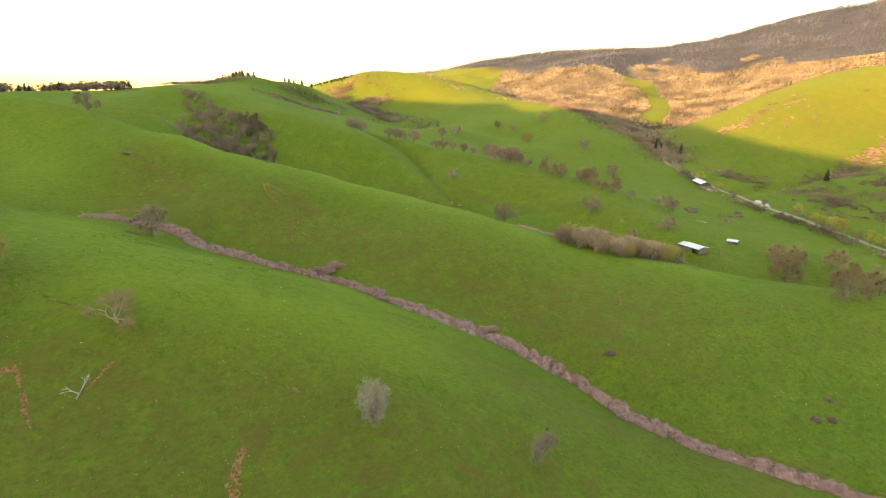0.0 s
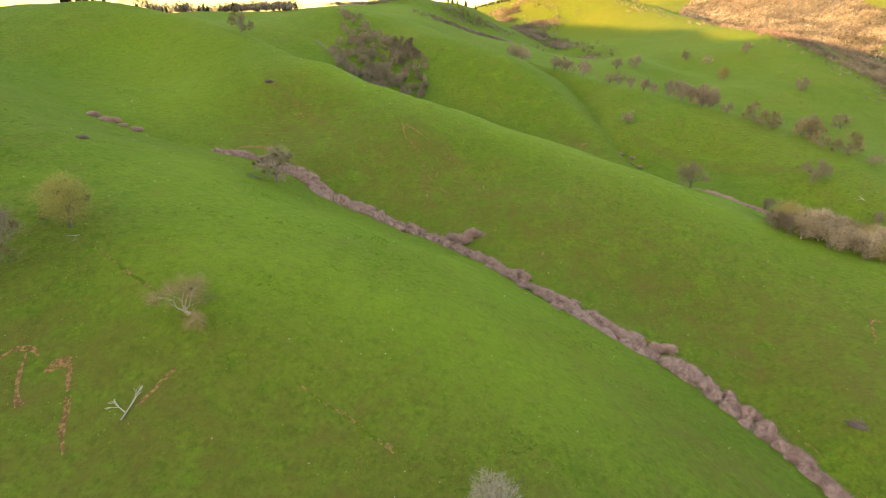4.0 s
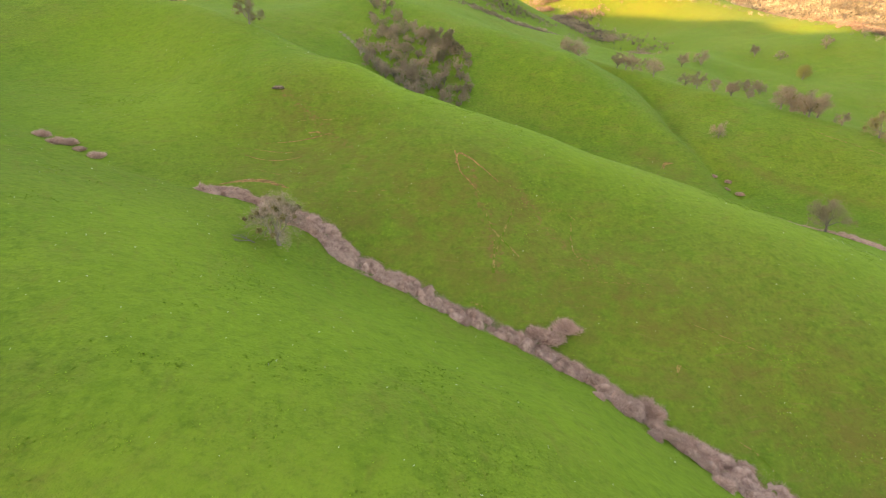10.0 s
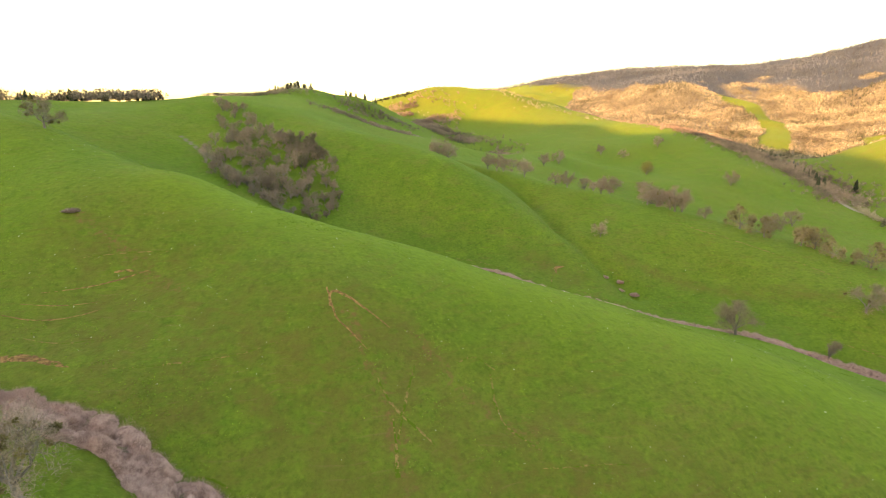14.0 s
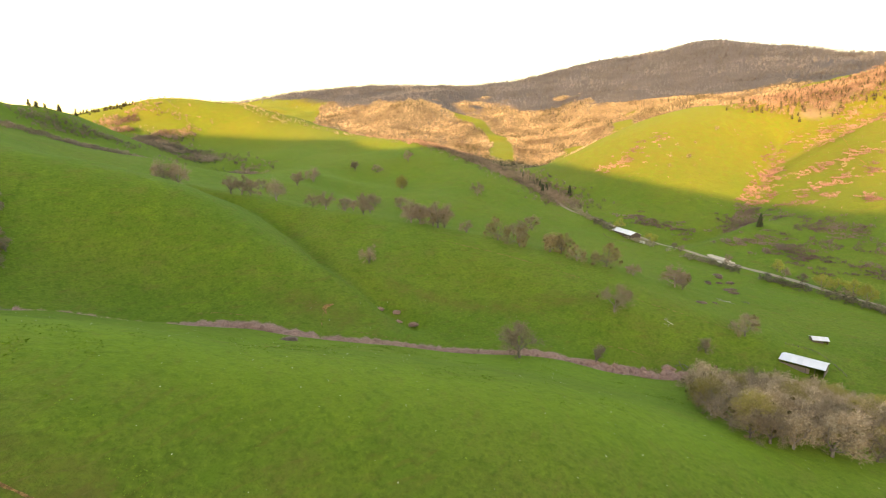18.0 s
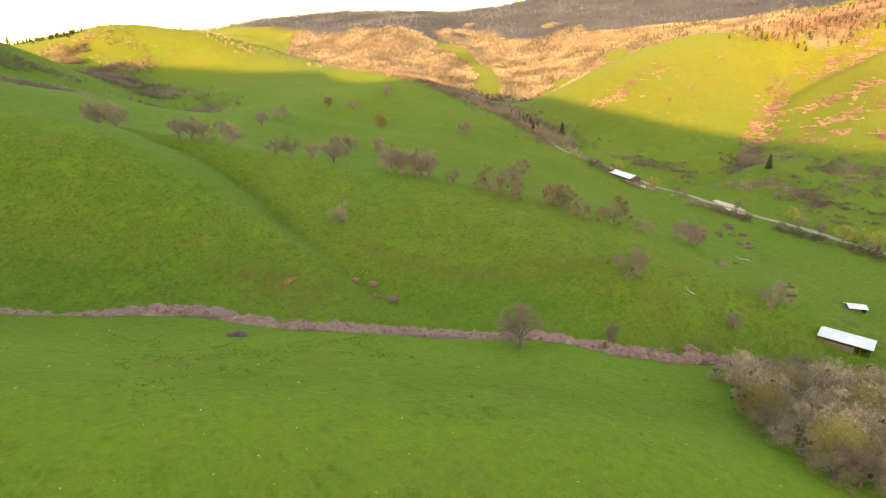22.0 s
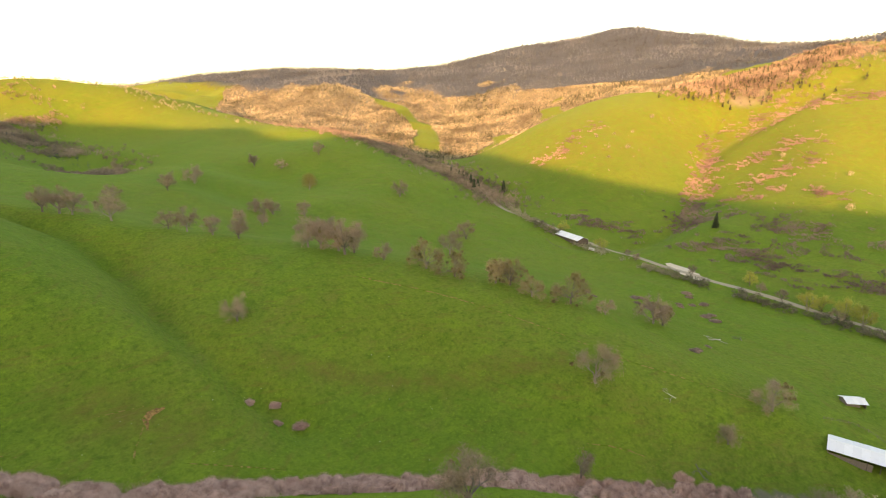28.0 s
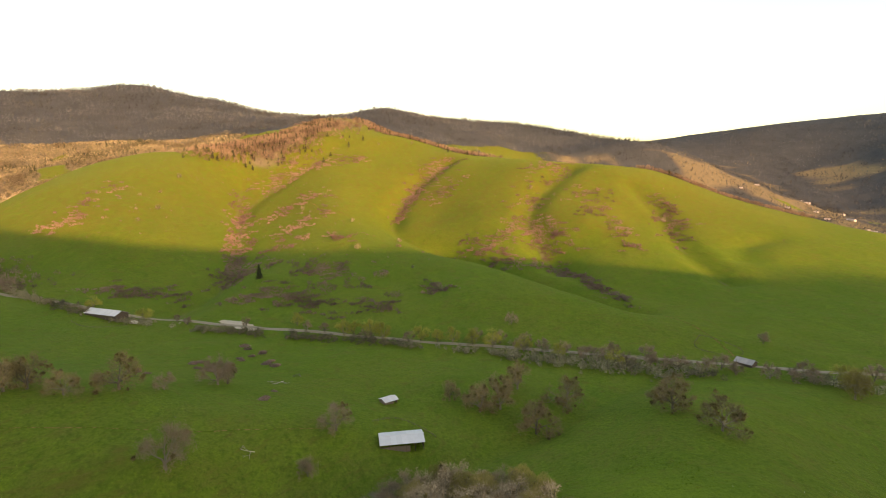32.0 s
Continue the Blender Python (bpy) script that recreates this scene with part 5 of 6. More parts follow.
def bramble_strip(name, label, nodes, start, end, widths, height, seed):
    """A ragged band of overlapping domed clumps of leafless canes along a gully."""
    rng = np.random.default_rng(seed)
    line = along(nodes, start, end, 0.7)
    n, cols = len(line), 25
    x, y, dx, dy = (np.array(v) for v in zip(*line))
    s = np.linspace(0, 1, n)
    w = np.interp(s, np.linspace(0, 1, len(widths)), widths) / 2
    u = np.linspace(-1, 1, cols)
    left = w * (1 + 0.62 * waves(x, y, 15, seed) + 0.25 * waves(x, y, 4.5, seed + 1))
    right = w * (1 + 0.62 * waves(x, y, 15, seed + 2) + 0.25 * waves(x, y, 4.5, seed + 3))
    off = np.where(u[None] < 0, u[None] * left[:, None], u[None] * right[:, None])
    px, py = x[:, None] - dy[:, None] * off, y[:, None] + dx[:, None] * off
    # clumps: centre along the line, offset across it, radius
    count = int(n * 0.7 / 1.0)
    ci = rng.integers(0, n, count)
    co_ = rng.uniform(-0.9, 0.9, count) * w[ci]
    cx, cy = x[ci] - dy[ci] * co_, y[ci] + dx[ci] * co_
    cr = rng.uniform(0.16, 0.46, count) * w[ci] + 0.55
    ch = height * rng.uniform(0.4, 1.1, count)
    top = np.zeros(px.shape)
    for k in range(count):
        a, b = max(0, ci[k] - 12), min(n, ci[k] + 13)
        d2 = ((px[a:b] - cx[k]) ** 2 + (py[a:b] - cy[k]) ** 2) / cr[k] ** 2
        top[a:b] = np.maximum(top[a:b], ch[k] * np.sqrt(np.clip(1 - d2, 0, 1)))
    edge = 1 - np.abs(u[None]) ** 4
    lift = 0.2 * height * edge + top * (0.35 + 0.65 * edge) + (0.3 * waves(px, py, 2.2, seed + 5) + 0.2 * waves(px, py, 1.0, seed + 7)) * edge
    pz = grid_heights(px.ravel(), py.ravel()).reshape(px.shape) - 0.5 + lift
    co = np.stack([px.ravel(), py.ravel(), pz.ravel()], 1)
    a = (np.arange(n - 1)[:, None] * cols + np.arange(cols - 1)[None]).ravel()
    tris = np.concatenate([np.stack([a, a + 1, a + cols + 1], 1), np.stack([a, a + cols + 1, a + cols], 1)])
    root = tagged(new(name), label, "brush", kind="stuff")
    part("mass", tri_mesh("mass", co, tris, BRAMBLE, True), root)
    # canes that arch out of the clumps
    k = int(n * 230)
    i, j = rng.integers(0, n - 1, k), rng.integers(0, cols - 1, k)
    f, h = rng.random(k)[:, None], rng.random(k)[:, None]
    g = np.stack([px, py, pz], 2)
    starts = (g[i, j] * (1 - f) + g[i + 1, j] * f) * (1 - h) + (g[i, j + 1] * (1 - f) + g[i + 1, j + 1] * f) * h - (0, 0, 0.25)
    slope = np.cross(g[i + 1, j] - g[i, j], g[i, j + 1] - g[i, j])
    slope *= np.sign(slope[:, 2:])
    slope /= np.linalg.norm(slope, axis=1, keepdims=True) + 1e-9
    way = slope * 0.6 + rng.normal(size=(k, 3)) * 0.42 + (0, 0, 0.45)
    way /= np.linalg.norm(way, axis=1, keepdims=True)
    c, t = slivers(starts, way, rng.uniform(0.6, 1.7, k), rng.uniform(0.03, 0.075, k), rng)
    part("foliage", tri_mesh("foliage", c, t, TWIG_MAUVE), root, "arching leafless canes")


GULLY = [p for p in LANDFORMS["near_gully"] if p[0] >= -96]
bramble_strip("gully_brambles", "pinkish-mauve leafless brambles filling the near gully", GULLY, 0.0, 0.86,
              [5, 15, 9.5, 7.5, 7, 8, 13, 11, 8.5, 8, 8.5, 9, 8.5, 9, 9, 8.5, 8, 8], 2.6, 60)
CREEK = [p for p in LANDFORMS["creek"] if 30 <= p[0] <= 322]
bramble_strip("creek_brambles", "pinkish-mauve leafless brambles along the creek", CREEK, 0.0, 0.84, [9, 11, 11.5, 13, 13.5, 14, 13, 12.5, 12, 10, 7], 2.9, 80)
# crumbling edges of pale earth beside the brambles
for k, (x, y, dx, dy) in enumerate(along(GULLY, 0.12, 0.8, 19.0)):
    if k % 3 == 1:
        continue
    o = 4.6 + _turns.uniform(0, 1.2)
    cx, cy, h = x - dy * o, y + dx * o, _turns.uniform(2.5, 5)
    edge = draped("soil_scar", [(cx - dx * h, cy - dy * h), (cx - dy * 0.8, cy + dx * 0.8), (cx + dx * h, cy + dy * h)], [0.2, 0.7, 0.2], TRAIL, 0.12, 0, 0.6, 0.3, 300 + k)
    tagged(edge, "crumbling edge of pale earth above the gully", "bare soil", kind="structure")

_r = np.random.default_rng(9)
# middle distance: the wooded draws and crests
_xy = []
for _nodes, _width in WOOD_LINES.values():
    for x, y, dx, dy in along(_nodes, 0, 1, 2.2):
        k = max(2, int(_width / (5 if x > 1100 else 4 if x > 600 else 3)))
        for _ in range(k):
            o, s = _r.normal() * _width * 0.9, _r.normal() * 9
            qx, qy = x - dy * o + dx * s, y + dx * o + dy * s
            if x > 600 or waves(np.array([qx]), np.array([qy]), 38, 25)[0] + 0.6 * waves(np.array([qx]), np.array([qy]), 15, 26)[0] > -0.25:
                _xy.append((qx, qy))
_xy = np.array(_xy)
_p = np.column_stack([_xy, grid_heights(_xy[:, 0], _xy[:, 1])])
_con = _r.random(len(_p)) < np.where(_p[:, 0] > 1100, 0.13, np.where((_p[:, 1] < 850) & (_p[:, 0] < 0), 0.08, 0.0))
stuff("draw_woods", "leafless brown woods in the draws of the hills", "woods", _p[~_con], np.where((_p[~_con][:, 0] < 0) & (_p[~_con][:, 1] < 860), 1.7, np.where(_p[~_con][:, 0] < 320, 0.75, np.where(_p[~_con][:, 0] > 1100, 1.35, 1.0))) * _r.uniform(4, 10, (~_con).sum()), 42, DRAW_WOOD, "round", 1)
stuff("draw_conifers", "dark conifers among the bare hillside woods", "woods", _p[_con], _r.uniform(7, 15, _con.sum()), 50, HILL_CONIFER, "cone", 2)
# far hills
_n = 160000
_az = np.radians(_r.uniform(-40, 142, _n))
_d = np.exp(_r.uniform(math.log(900), math.log(4600), _n))
_x, _y = 100 + np.sin(_az) * _d, 235 + np.cos(_az) * _d
_z = grid_heights(_x, _y)
_w2, _m2 = cover_of(_x, _y, _z)
_keep = _r.random(_n) < np.clip(np.maximum(1.7 * _w2 - 0.35, _m2 * 0.95), 0, 0.95)
_x, _y, _z, _d, _m2 = _x[_keep], _y[_keep], _z[_keep], _d[_keep], _m2[_keep]
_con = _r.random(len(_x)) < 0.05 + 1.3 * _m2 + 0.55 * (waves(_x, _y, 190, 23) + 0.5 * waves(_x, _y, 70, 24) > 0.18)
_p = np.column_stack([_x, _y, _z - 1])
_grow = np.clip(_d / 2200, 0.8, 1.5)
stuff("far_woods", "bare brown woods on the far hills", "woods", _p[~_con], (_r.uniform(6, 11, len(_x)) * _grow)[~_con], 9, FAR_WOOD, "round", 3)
stuff("far_forest", "conifer forest on the far mountain, tinted blue-grey for haze", "woods", _p[_con], (_r.uniform(10, 19, len(_x)) * _grow)[_con], 8, HAZED_CONIFER, "cone", 4)
_x, _y = _r.uniform(850, 2300, 90000), _r.uniform(600, 2300, 90000)
_z = grid_heights(_x, _y)
_w2, _m2 = cover_of(_x, _y, _z)
_keep = (_w2 > 0.45) & (_m2 < 0.5) & (_r.random(90000) < 0.85 - np.hypot(_x - 900, _y - 900) / 3200)
_p = np.column_stack([_x, _y, _z - 1])[_keep]
_con = _r.random(len(_p)) < 0.06 + 0.5 * (waves(_p[:, 0], _p[:, 1], 130, 27) + 0.5 * waves(_p[:, 0], _p[:, 1], 50, 28) > 0.45)
stuff("hill_woods", "bare golden-brown woods on the sunlit hills", "woods", _p[~_con], _r.uniform(6, 13, (~_con).sum()), 11, FAR_WOOD, "round", 21)
stuff("hill_conifers", "dark conifers among the woods of the sunlit hills", "woods", _p[_con], _r.uniform(8, 16, _con.sum()), 12, HILL_CONIFER, "cone", 22)
# conifer knolls on the north skyline
_xy = []
for _nodes, _count, _width in (([(0, 1055), (45, 1095)], 34, 9), ([(-160, 838), (-138, 850)], 9, 5), ([(-320, 720), (-200, 800)], 22, 8), ([(278, 1776), (385, 1690)], 70, 9), ([(110, 1122), (175, 1180)], 10, 6),
                               ([(1290, 470), (1400, 520)], 26, 22), ([(1240, 560), (1300, 540)], 14, 14), ([(755, 728), (785, 750)], 12, 9)):
    for _ in range(_count):
        u = _r.random()
        _xy.append([_nodes[0][k] + (_nodes[1][k] - _nodes[0][k]) * u + _r.normal() * _width for k in range(2)])
_xy = np.array(_xy)
_p = np.column_stack([_xy, grid_heights(_xy[:, 0], _xy[:, 1]) - 0.5])
stuff("knoll_conifers", "dark conifers on the knolls of the skyline", "woods", _p, _r.uniform(6, 13, len(_p)), 80, HILL_CONIFER, "cone", 11)
_xy = []
for x, y, dx, dy in along(LANDFORMS["sunlit_crest"], 0.0, 1.0, 6.0):
    for _ in range(3 if y > 1380 else 1):
        o = _r.normal() * (22 if y > 1380 else 7) + 6
        _xy.append((x - dy * o + _r.normal() * 5, y + dx * o))
for _ in range(90):
    u = _r.random()
    _xy.append((-60 + 130 * u + _r.normal() * 14, 960 + 100 * u + _r.normal() * 14))
_xy = np.array(_xy)
_p = np.column_stack([_xy, grid_heights(_xy[:, 0], _xy[:, 1]) - 0.4])
stuff("crest_shrubs", "tan leafless shrubs on the sunlit crests", "shrubs", _p, _r.uniform(4, 10, len(_p)), 80, FAR_WOOD, "round", 12)
# clumps of shrubs on the opposite hill: line, clumps, spread across the line, reach of a clump
_xy = []
BRUSH_STRIPS = [((1170, 475), (861, 416), 70, 6), ((861, 416), (731, 399), 34, 6), ((1194, 445), (1279, 371), 40, 9), ((1279, 371), (1312, 248), 36, 8), ((1018, 401), (1113, 320), 30, 9),
                ((923, 366), (1016, 302), 22, 8), ((1071, 183), (1181, 134), 44, 5), ((1181, 134), (1278, 56), 44, 9), ((1108, 120), (1153, 64), 22, 9), ((1102, -64), (1150, -166), 18, 10),
                ((983, -24), (1029, -63), 14, 9)]
BRUSH_STRIPS += [((943, -6), (886, -66), 34, 8), ((904, -20), (851, -62), 26, 9), ((981, -114), (1001, -171), 12, 8), ((918, 81), (830, 31), 34, 7), ((830, 31), (809, -34), 18, 7),
                 ((806, -33), (640, -45), 44, 3), ((662, 338), (601, 266), 22, 8), ((699, 305), (749, 268), 16, 8), ((648, 367), (662, 338), 10, 6), ((621, 244), (607, 206), 12, 6),
                 ((672, 179), (636, 157), 8, 5)]
BRUSH_STRIPS += [((889, -147), (837, -144), 12, 6), ((961, -265), (863, -252), 22, 6), ((690, 521), (689, 437), 24, 7), ((852, 649), (885, 610), 12, 6), ((879, 292), (840, 265), 8, 5),
                 ((893, 39), (927, -2), 12, 7), ((1052, -69), (1102, -150), 14, 9), ((910, -111), (946, -164), 12, 7), ((1000, 610), (860, 640), 14, 8), ((815, -134), (804, -148), 6, 4),
                 ((815, -220), (930, -247), 16, 7)]
for _a, _b, _count, _width in BRUSH_STRIPS:
    for _ in range(int(_count * 2.6)):
        u = _r.random()
        x, y = (_a[k] + (_b[k] - _a[k]) * u + _r.normal() * _width * 1.7 for k in range(2))
        # a clump lies along the contour
        ex, ey = grid_heights(np.array([x + 4, x]), np.array([y, y + 4])) - grid_heights(np.array([x]), np.array([y]))
        g = math.hypot(ex, ey) + 1e-6
        long, wide = _r.uniform(3.0, 9.0), _r.uniform(1.0, 2.6)
        for _ in range(int(7 + long * wide * 0.9)):
            p, q = _r.normal() * long * 0.5, _r.normal() * wide * 0.6
            _xy.append((x - ey / g * p + ex / g * q, y + ex / g * p + ey / g * q))
# scattered single shrubs
_bx, _by = _r.uniform(720, 1350, 500), _r.uniform(-380, 620, 500)
_on = grid_heights(_bx, _by) > -5
_xy = np.vstack([np.array(_xy), np.column_stack([_bx[_on], _by[_on]])[:850]])
_bx, _by = _r.uniform(640, 900, 16000), _r.uniform(150, 420, 16000)
_on = (waves(_bx, _by * 1.6, 34, 31) + 0.7 * waves(_bx, _by * 1.6, 13, 32) > 0.74) & (grid_heights(_bx, _by) > -26)
_xy = np.vstack([_xy, np.column_stack([_bx[_on], _by[_on]])])
_p = np.column_stack([_xy, grid_heights(_xy[:, 0], _xy[:, 1]) - 0.3])
stuff("hillside_shrubs", "leafless mauve and ochre shrubs on the hillside", "shrubs", _p, _r.uniform(1.3, 3.8, len(_p)), 14, FAR_SHRUB, "round", 5)
# brush along the valley creek
_xy = []
for x, y, dx, dy in along([(p[0] - 9, p[1]) for p in LANDFORMS["valley"]], 0.38, 1.0, 0.55):
    gap = waves(np.array([x]), np.array([y]), 21.0, 41)[0] + 0.6 * waves(np.array([x]), np.array([y]), 7.0, 42)[0]
    if gap < -0.2:
        continue
    o = _r.normal() * (4.5 if y > 140 else 10.0) - 3.0
    _xy.append((x + o, y + _r.normal() * 2))
_xy = np.array(_xy)
_p = np.column_stack([_xy, grid_heights(_xy[:, 0], _xy[:, 1]) - 0.3])
stuff("creekside_brush", "leafless brown brush along the valley creek", "brush", _p, np.where(_p[:, 1] < 140, 1.25, 1.0) * _r.uniform(2.0, 6.5, len(_p)), 60, FAR_WOOD, "round", 7)
_lone = np.array([(1005, 306), (929, 591), (722, 184), (1073, -93), (1061, -118), (1030, 345), (1010, 330), (960, 260), (985, 330), (880, 190), (800, 250), (905, 560), (960, 575), (1000, 560), (1090, 560), (870, 545),
                  (930, 540), (1000, -90), (1040, -60), (900, -240), (860, -160)], float)
_p = np.column_stack([_lone, grid_heights(_lone[:, 0], _lone[:, 1])])
for k, q in enumerate(_p):
    co, tris = crowns(q[None] * 0, np.array([_r.uniform(6, 11)]), 160, _r, "round")
    ob = new("round_shrub", tri_mesh("round_shrub", co, tris, FAR_WOOD))
    ob.location = q - np.array([0, 0, 0.8])
    tagged(ob, "round leafless shrub on the opposite hill", "shrub", "shrubs on the opposite hill")

# --- buildings ---
def slab(bm, corners, thickness):
    """A plate with the given corners as its top face."""
    top = [bm.verts.new(c) for c in corners]
    low = [bm.verts.new((c[0], c[1], c[2] - thickness)) for c in corners]
    bm.faces.new(top)
    bm.faces.new(low[::-1])
    n = len(top)
    for i in range(n):
        bm.faces.new((top[i], low[i], low[(i + 1) % n], top[(i + 1) % n]))


def block(bm, x0, y0, z0, x1, y1, z1):
    slab(bm, [(x0, y0, z1), (x1, y0, z1), (x1, y1, z1), (x0, y1, z1)], z1 - z0)


def made(name, fill, material, parent, label=""):
    bm = bmesh.new()
    fill(bm)
    bmesh.ops.recalc_face_normals(bm, faces=bm.faces)
    return part(name, bm_mesh(name, bm, material), parent, label)


def barn(name, label, x, y, turn, length, width, eave, ridge, roof, open_side=True, sheets=8, base=None):
    """A gabled barn: sheets laid from the ridge to the eaves, boarded walls, posts along an open side."""
    root = tagged(new(name), label, "barn")
    root.matrix_world = pose(x, y, ground_at(x, y) - 0.2 if base is None else base, 0, 0, turn)
    l, w = length / 2, width / 2
    step = length / sheets
    over = 0.6
    for s in (-1, 1):
        for k in range(sheets):
            a, b = -l + k * step, -l + (k + 1) * step - 0.012
            lift = 0.008 * (k % 2)
            made("roof_sheet", lambda bm: slab(bm, [(a, 0, ridge + lift), (b, 0, ridge + lift), (b, s * (w + over), eave - over * (ridge - eave) / w + lift),
                                                    (a, s * (w + over), eave - over * (ridge - eave) / w + lift)], 0.08), roof, root)
    made("ridge_cap", lambda bm: (slab(bm, [(-l - 0.1, -0.35, ridge + 0.02), (l + 0.1, -0.35, ridge + 0.02), (l + 0.1, 0, ridge + 0.14), (-l - 0.1, 0, ridge + 0.14)], 0.04),
                                  slab(bm, [(-l - 0.1, 0, ridge + 0.14), (l + 0.1, 0, ridge + 0.14), (l + 0.1, 0.35, ridge + 0.02), (-l - 0.1, 0.35, ridge + 0.02)], 0.04)), roof, root)
    made("back_wall", lambda bm: block(bm, -l + 0.4, w - 0.5, -0.8, l - 0.4, w - 0.35, eave - 0.1), BARN_WOOD, root)
    for s in (-1, 1):
        xx = s * (l - 0.45)

        def gable(bm, xx=xx):
            ring = [(-w + 0.5, -0.8), (w - 0.5, -0.8), (w - 0.5, eave), (0, ridge - 0.15), (-w + 0.5, eave)]
            fr, bk = [bm.verts.new((xx - 0.07, p, q)) for p, q in ring], [bm.verts.new((xx + 0.07, p, q)) for p, q in ring]
            bm.faces.new(fr)
            bm.faces.new(bk[::-1])
            for i in range(5):
                bm.faces.new((fr[i], bk[i], bk[(i + 1) % 5], fr[(i + 1) % 5]))
        made("gable_wall", gable, BARN_WOOD, root)
    if open_side:
        n = max(3, int(length / 4))
        for k in range(n + 1):
            xx = -l + 0.5 + (length - 1.0) * k / n
            made("post", lambda bm: block(bm, xx - 0.12, -w + 0.4, -0.8, xx + 0.12, -w + 0.64, eave - 0.05), BARN_WOOD, root)
        made("half_wall", lambda bm: block(bm, -l + 0.5, -w + 0.42, -0.8, l * 0.35, -w + 0.52, eave * 0.55), BARN_WOOD, root)
    else:
        made("front_wall", lambda bm: block(bm, -l + 0.4, -w + 0.35, -0.8, l - 0.4, -w + 0.5, eave - 0.1), BARN_WOOD, root)
        made("door", lambda bm: block(bm, -1.6, -w + 0.28, -0.4, 1.6, -w + 0.36, 2.6), DARK_ROOF, root)
    return root


barn("barn", "long low barn with a white metal roof", 336, 223, -88, 21, 11.5, 3.8, 5.0, METAL_ROOF)
barn("shed", "small open shed with a pale metal roof", 386, 227, -60, 9, 6.5, 2.4, 3.4, METAL_ROOF, sheets=5)
barn("roadside_barn", "long barn with a pale metal roof by the road", 619, 478, 62, 40, 14, 4.2, 7.2, METAL_ROOF, sheets=14)
barn("roadside_shed", "gabled shed with a pale roof by the corral", 439, -36, 30, 13, 10, 3.0, 5.2, DARK_ROOF, False, sheets=6)


def trailer(x, y, turn, label):
    root = tagged(new("trailer"), label, "trailer")
    root.matrix_world = pose(x, y, ground_at(x, y), 0, 0, turn)
    made("body", lambda bm: block(bm, -3.5, -1.2, 0.6, 3.5, 1.2, 2.8), WHITE_PAINT, root)
    made("window", lambda bm: block(bm, -2.2, -1.25, 1.5, -0.6, -1.18, 2.2), GLASS_DARK, root)
    made("window", lambda bm: block(bm, 0.6, -1.25, 1.5, 2.2, -1.18, 2.2), GLASS_DARK, root)
    for s in (-1, 1):
        for xx in (-0.6, 0.6):
            bm = bmesh.new()
            bmesh.ops.create_cone(bm, cap_ends=True, segments=12, radius1=0.38, radius2=0.38, depth=0.25,
                                  matrix=pose(xx, s * 1.05, 0.38, 90, 0, 0))
            part("wheel", bm_mesh("wheel", bm, GLASS_DARK), root)
    return root


trailer(598, 446, 70, "white box trailer parked beside the roadside barn")


def town_house(x, y, turn, length, width, label):
    root = tagged(new("town_house"), label, "house", "houses of the far town")
    root.matrix_world = pose(x, y, ground_at(x, y), 0, 0, turn)
    l, w = length / 2, width / 2
    made("wall", lambda bm: block(bm, -l, -w, -3, l, w, 3.2), STONE, root)

    def roof(bm):
        ring = [(-w - 0.6, 3.0), (w + 0.6, 3.0), (0, 3.2 + w * 0.55)]
        a, b = [bm.verts.new((-l - 0.5, p, q)) for p, q in ring], [bm.verts.new((l + 0.5, p, q)) for p, q in ring]
        bm.faces.new(a)
        bm.faces.new(b[::-1])
        for i in range(3):
            bm.faces.new((a[i], b[i], b[(i + 1) % 3], a[(i + 1) % 3]))
    made("roof", roof, DARK_ROOF, root)
    return root


for x, y, turn, l, w in ((1500, -1290, 20, 30, 16), (1560, -1330, 100, 40, 18), (1620, -1240, 60, 26, 14), (1690, -1400, 15, 46, 20), (1440, -1340, 70, 36, 18),
                         (1760, -1330, 40, 24, 14), (1810, -1480, 80, 40, 18), (1580, -1450, 10, 28, 16), (1900, -1420, 55, 32, 16), (1400, -1250, 30, 26, 14),
                         (2050, -1520, 20, 40, 20), (1960, -1250, 75, 28, 14), (1480, -1420, 35, 50, 22), (2200, -1500, 5, 34, 18), (1720, -1180, 20, 24, 12),
                         (1850, -1100, 60, 22, 12)):
    town_house(x, y, turn, l * 0.6, w * 0.6, "pale building of the far valley town")

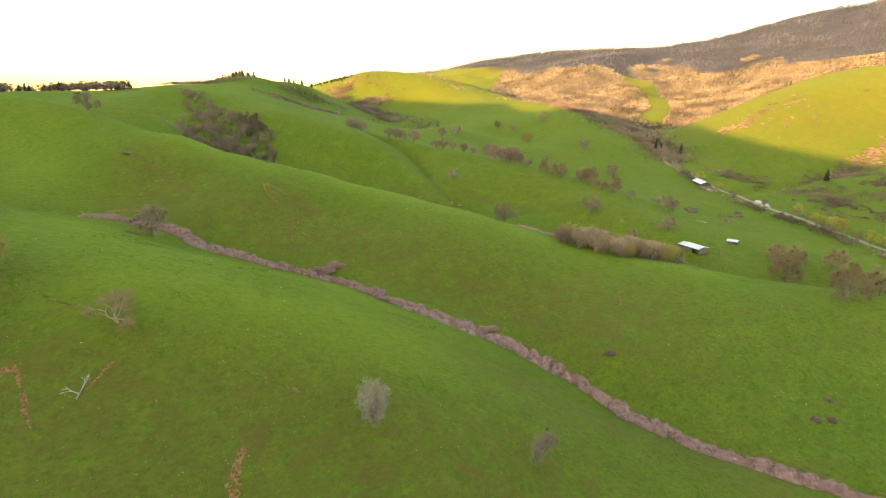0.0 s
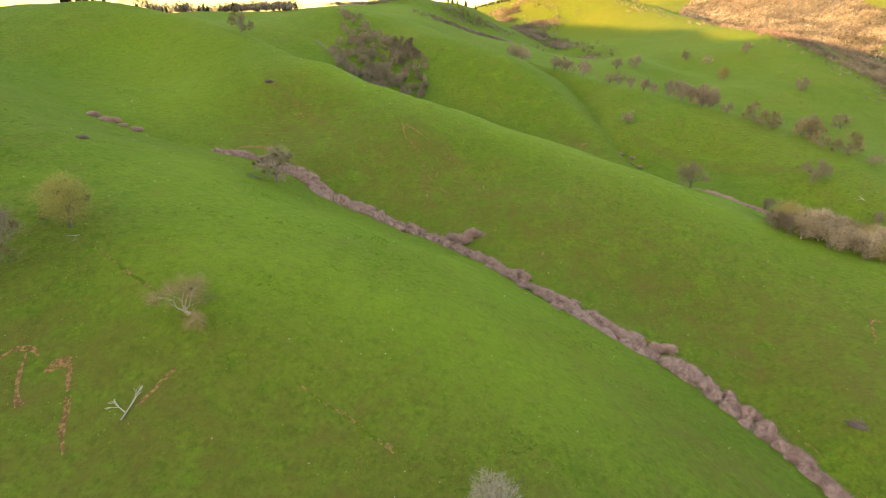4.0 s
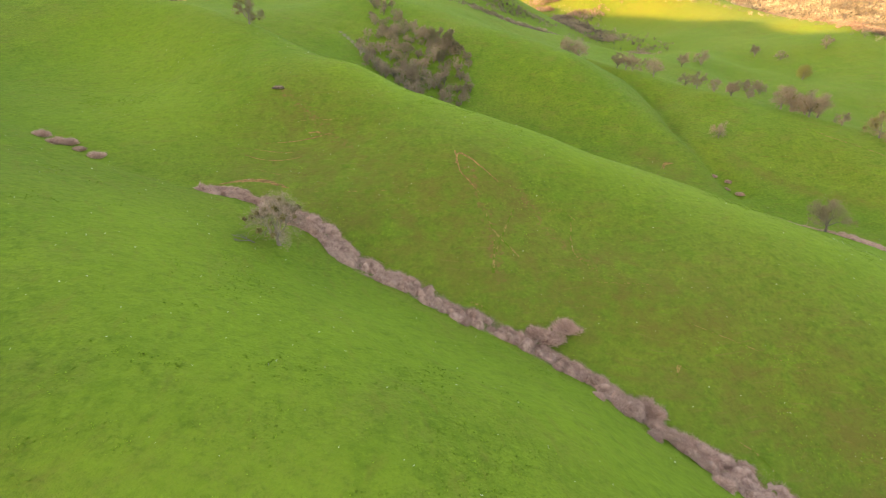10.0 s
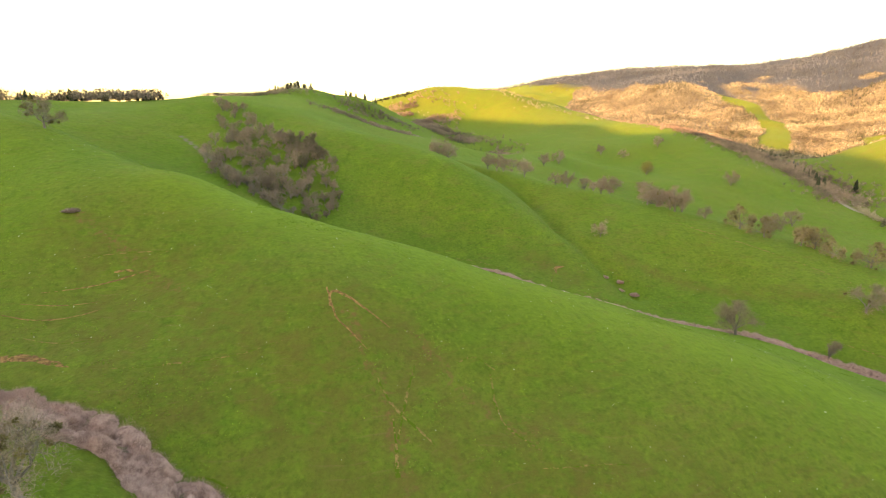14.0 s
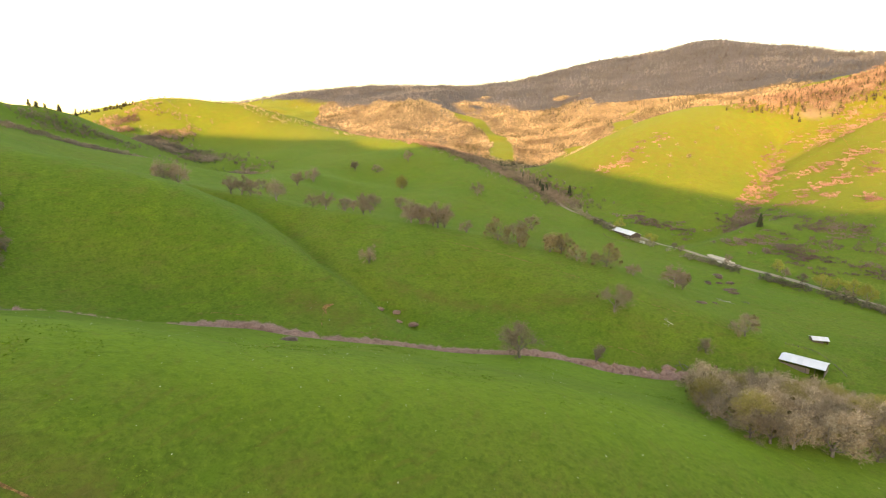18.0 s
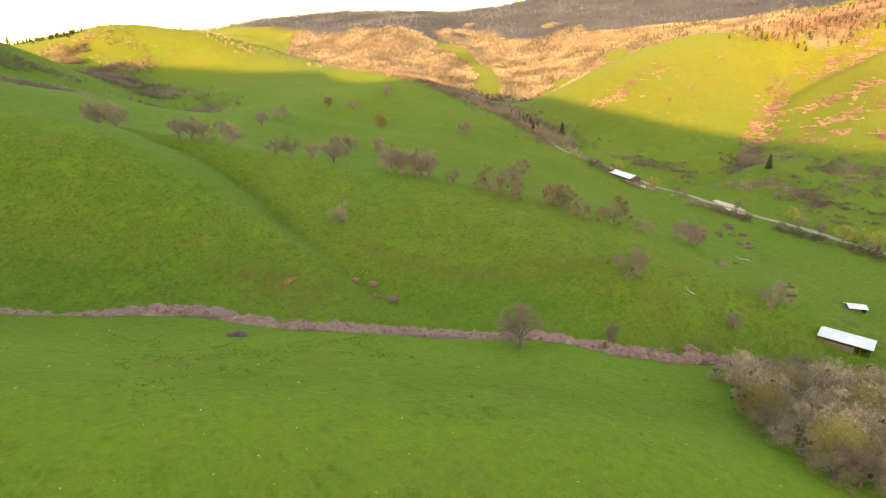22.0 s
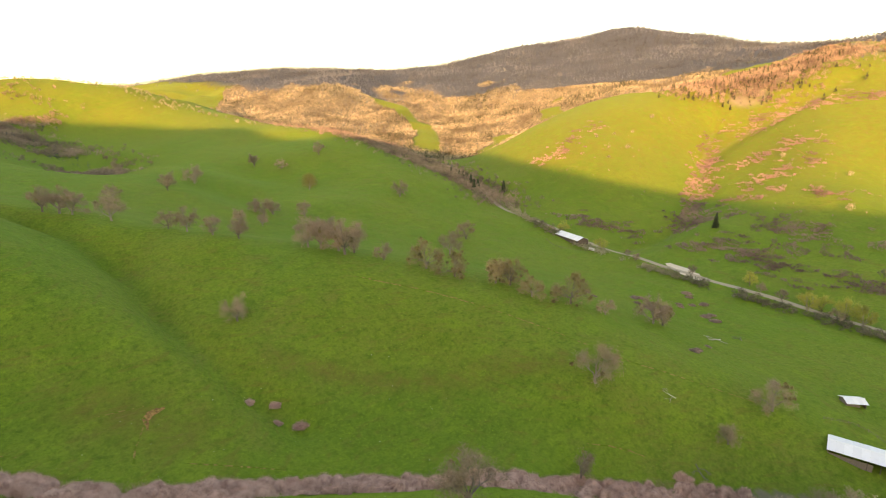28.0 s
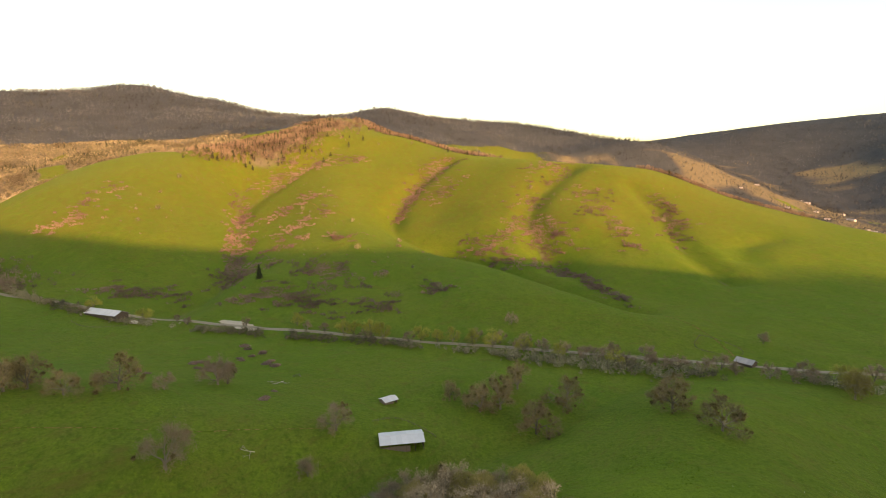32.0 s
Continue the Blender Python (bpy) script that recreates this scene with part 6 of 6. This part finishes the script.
# --- fallen wood, fences and stones ---
def fallen_tree(x, y, turn, size, label, seed, material):
    rng = np.random.default_rng(seed)
    root = tagged(new("fallen_tree"), label, "dead tree")
    segs, twigs = [], []

    def limb(p, t, n, r, level):
        q = p + np.array([math.cos(t), math.sin(t), rng.uniform(-0.02, 0.12)]) * n
        segs.append((p, q, r, r * 0.6))
        if level:
            for _ in range(2 + int(rng.random() < 0.5)):
                limb(q, t + rng.normal() * 0.6, n * rng.uniform(0.55, 0.8), r * 0.6, level - 1)
        else:
            twigs.append((p, q, r * 0.6, r * 0.15))
    limb(np.array([0, 0, 0.35]), 0.0, size * 0.35, size * 0.03, 3)
    limb(np.array([size * 0.2, 0, 0.35]), 1.3, size * 0.3, size * 0.02, 2)
    root.matrix_world = pose(x, y, ground_at(x, y), 0, 0, turn)
    dx, dy = math.cos(radians(turn)), math.sin(radians(turn))
    gx = (ground_at(x + dx * 3, y + dy * 3) - ground_at(x, y)) / 3
    gy = (ground_at(x - dy * 3, y + dx * 3) - ground_at(x, y)) / 3
    tip = [(np.array([a[0], a[1], a[2] + gx * a[0] + gy * a[1]]), np.array([b[0], b[1], b[2] + gx * b[0] + gy * b[1]]), ra, rb) for a, b, ra, rb in segs]
    part("trunk", tri_mesh("trunk", *tubes(tip[:3]), material, True), root)
    part("branchwork", tri_mesh("branchwork", *tubes(tip[3:]), material, True), root)
    return root


fallen_tree(-61, 66, 70, 8, "bleached fallen tree lying on the grass", 1, PALE_BARK)
fallen_tree(-62, 214, 160, 8, "heap of broken grey limbs under the oak", 2, BARK)
fallen_tree(424, 290, 150, 12, "long grey fallen tree on the valley grass", 3, PALE_BARK)
fallen_tree(436, 281, 20, 8, "long grey fallen tree on the valley grass", 4, BARK)
fallen_tree(316, 285, 100, 7, "scatter of broken grey limbs by the creek", 5, PALE_BARK)
fallen_tree(292, 270, 220, 8, "scatter of broken grey limbs by the creek", 6, BARK)
fallen_tree(-90, 118, 200, 4, "broken yellow limb under the budding oak", 7, PALE_BARK)
fallen_tree(402, 730, 10, 10, "pale fallen trunk in the green bowl", 8, PALE_BARK)
fallen_tree(-50, 94, 60, 4, "broken limbs beside the leaning oak", 9, BARK)


def fence(path, spacing, label):
    root = tagged(new("fence"), label, "fence")
    posts = along(path, 0, 1, spacing)
    for x, y, dx, dy in posts:
        z = ground_at(x, y)
        made("post", lambda bm: block(bm, x - 0.09, y - 0.09, z - 0.5, x + 0.09, y + 0.09, z + 1.35), BARN_WOOD, root)
    for (ax, ay, *_), (bx, by, *_) in zip(posts, posts[1:]):
        az, bz = ground_at(ax, ay), ground_at(bx, by)
        for h in (0.55, 1.1):
            made("rail", lambda bm: slab(bm, [(ax, ay - 0.05, az + h), (bx, by - 0.05, bz + h), (bx, by + 0.05, bz + h), (ax, ay + 0.05, az + h)], 0.1), BARN_WOOD, root)
    return root


fence([(500, -40), (478, -18), (462, -30), (450, -40), (468, -58), (490, -52), (500, -40)], 4.0, "weathered wooden corral fence beside the shed")
fence([(352, 236), (362, 224), (352, 210), (345, 205)], 3.5, "weathered wooden fence beside the barn")
fence([(604, 440), (590, 452), (578, 476), (600, 500)], 5.0, "weathered wooden fence beside the roadside barn")

_x, _y = _r.uniform(-170, 260, 1500), _r.uniform(20, 420, 1500)
_p = np.column_stack([_x, _y, grid_heights(_x, _y) - 0.03])
stuff("pasture_stones", "small pale stones and tussocks scattered over the pasture", "stones", _p, _r.uniform(0.2, 0.6, 1500), 10, STONE, "round", 6)

# grass tussocks over the near pasture
_n = 240000
_x, _y = _r.uniform(-190, 300, _n), _r.uniform(-10, 430, _n)
_lush = waves(_x, _y, 31, 51) + 0.8 * waves(_x, _y, 7, 52) + 0.5 * waves(_x, _y, 2.6, 53) + _r.normal(size=_n) * 0.3 > 0.75
_x, _y = _x[_lush], _y[_lush]
_p = np.column_stack([_x, _y, grid_heights(_x, _y) - 0.03])
_rep = np.repeat(np.arange(len(_p)), 3)
_way = np.column_stack([_r.normal(size=(len(_rep), 2)) * 0.75, np.ones(len(_rep))])
_way /= np.linalg.norm(_way, axis=1, keepdims=True)
_size = _r.uniform(0.6, 1.4, len(_p))[_rep]
_co, _tr = slivers(_p[_rep] + _r.normal(size=(len(_rep), 3)) * [0.15, 0.15, 0.0], _way, _size * _r.uniform(0.2, 0.42, len(_rep)), _size * _r.uniform(0.16, 0.4, len(_rep)), _r)
tagged(new("grass_tussocks", tri_mesh("grass_tussocks", _co, _tr, TUSSOCK)), "tussocks of bright green grass over the pasture", "grass", kind="stuff")
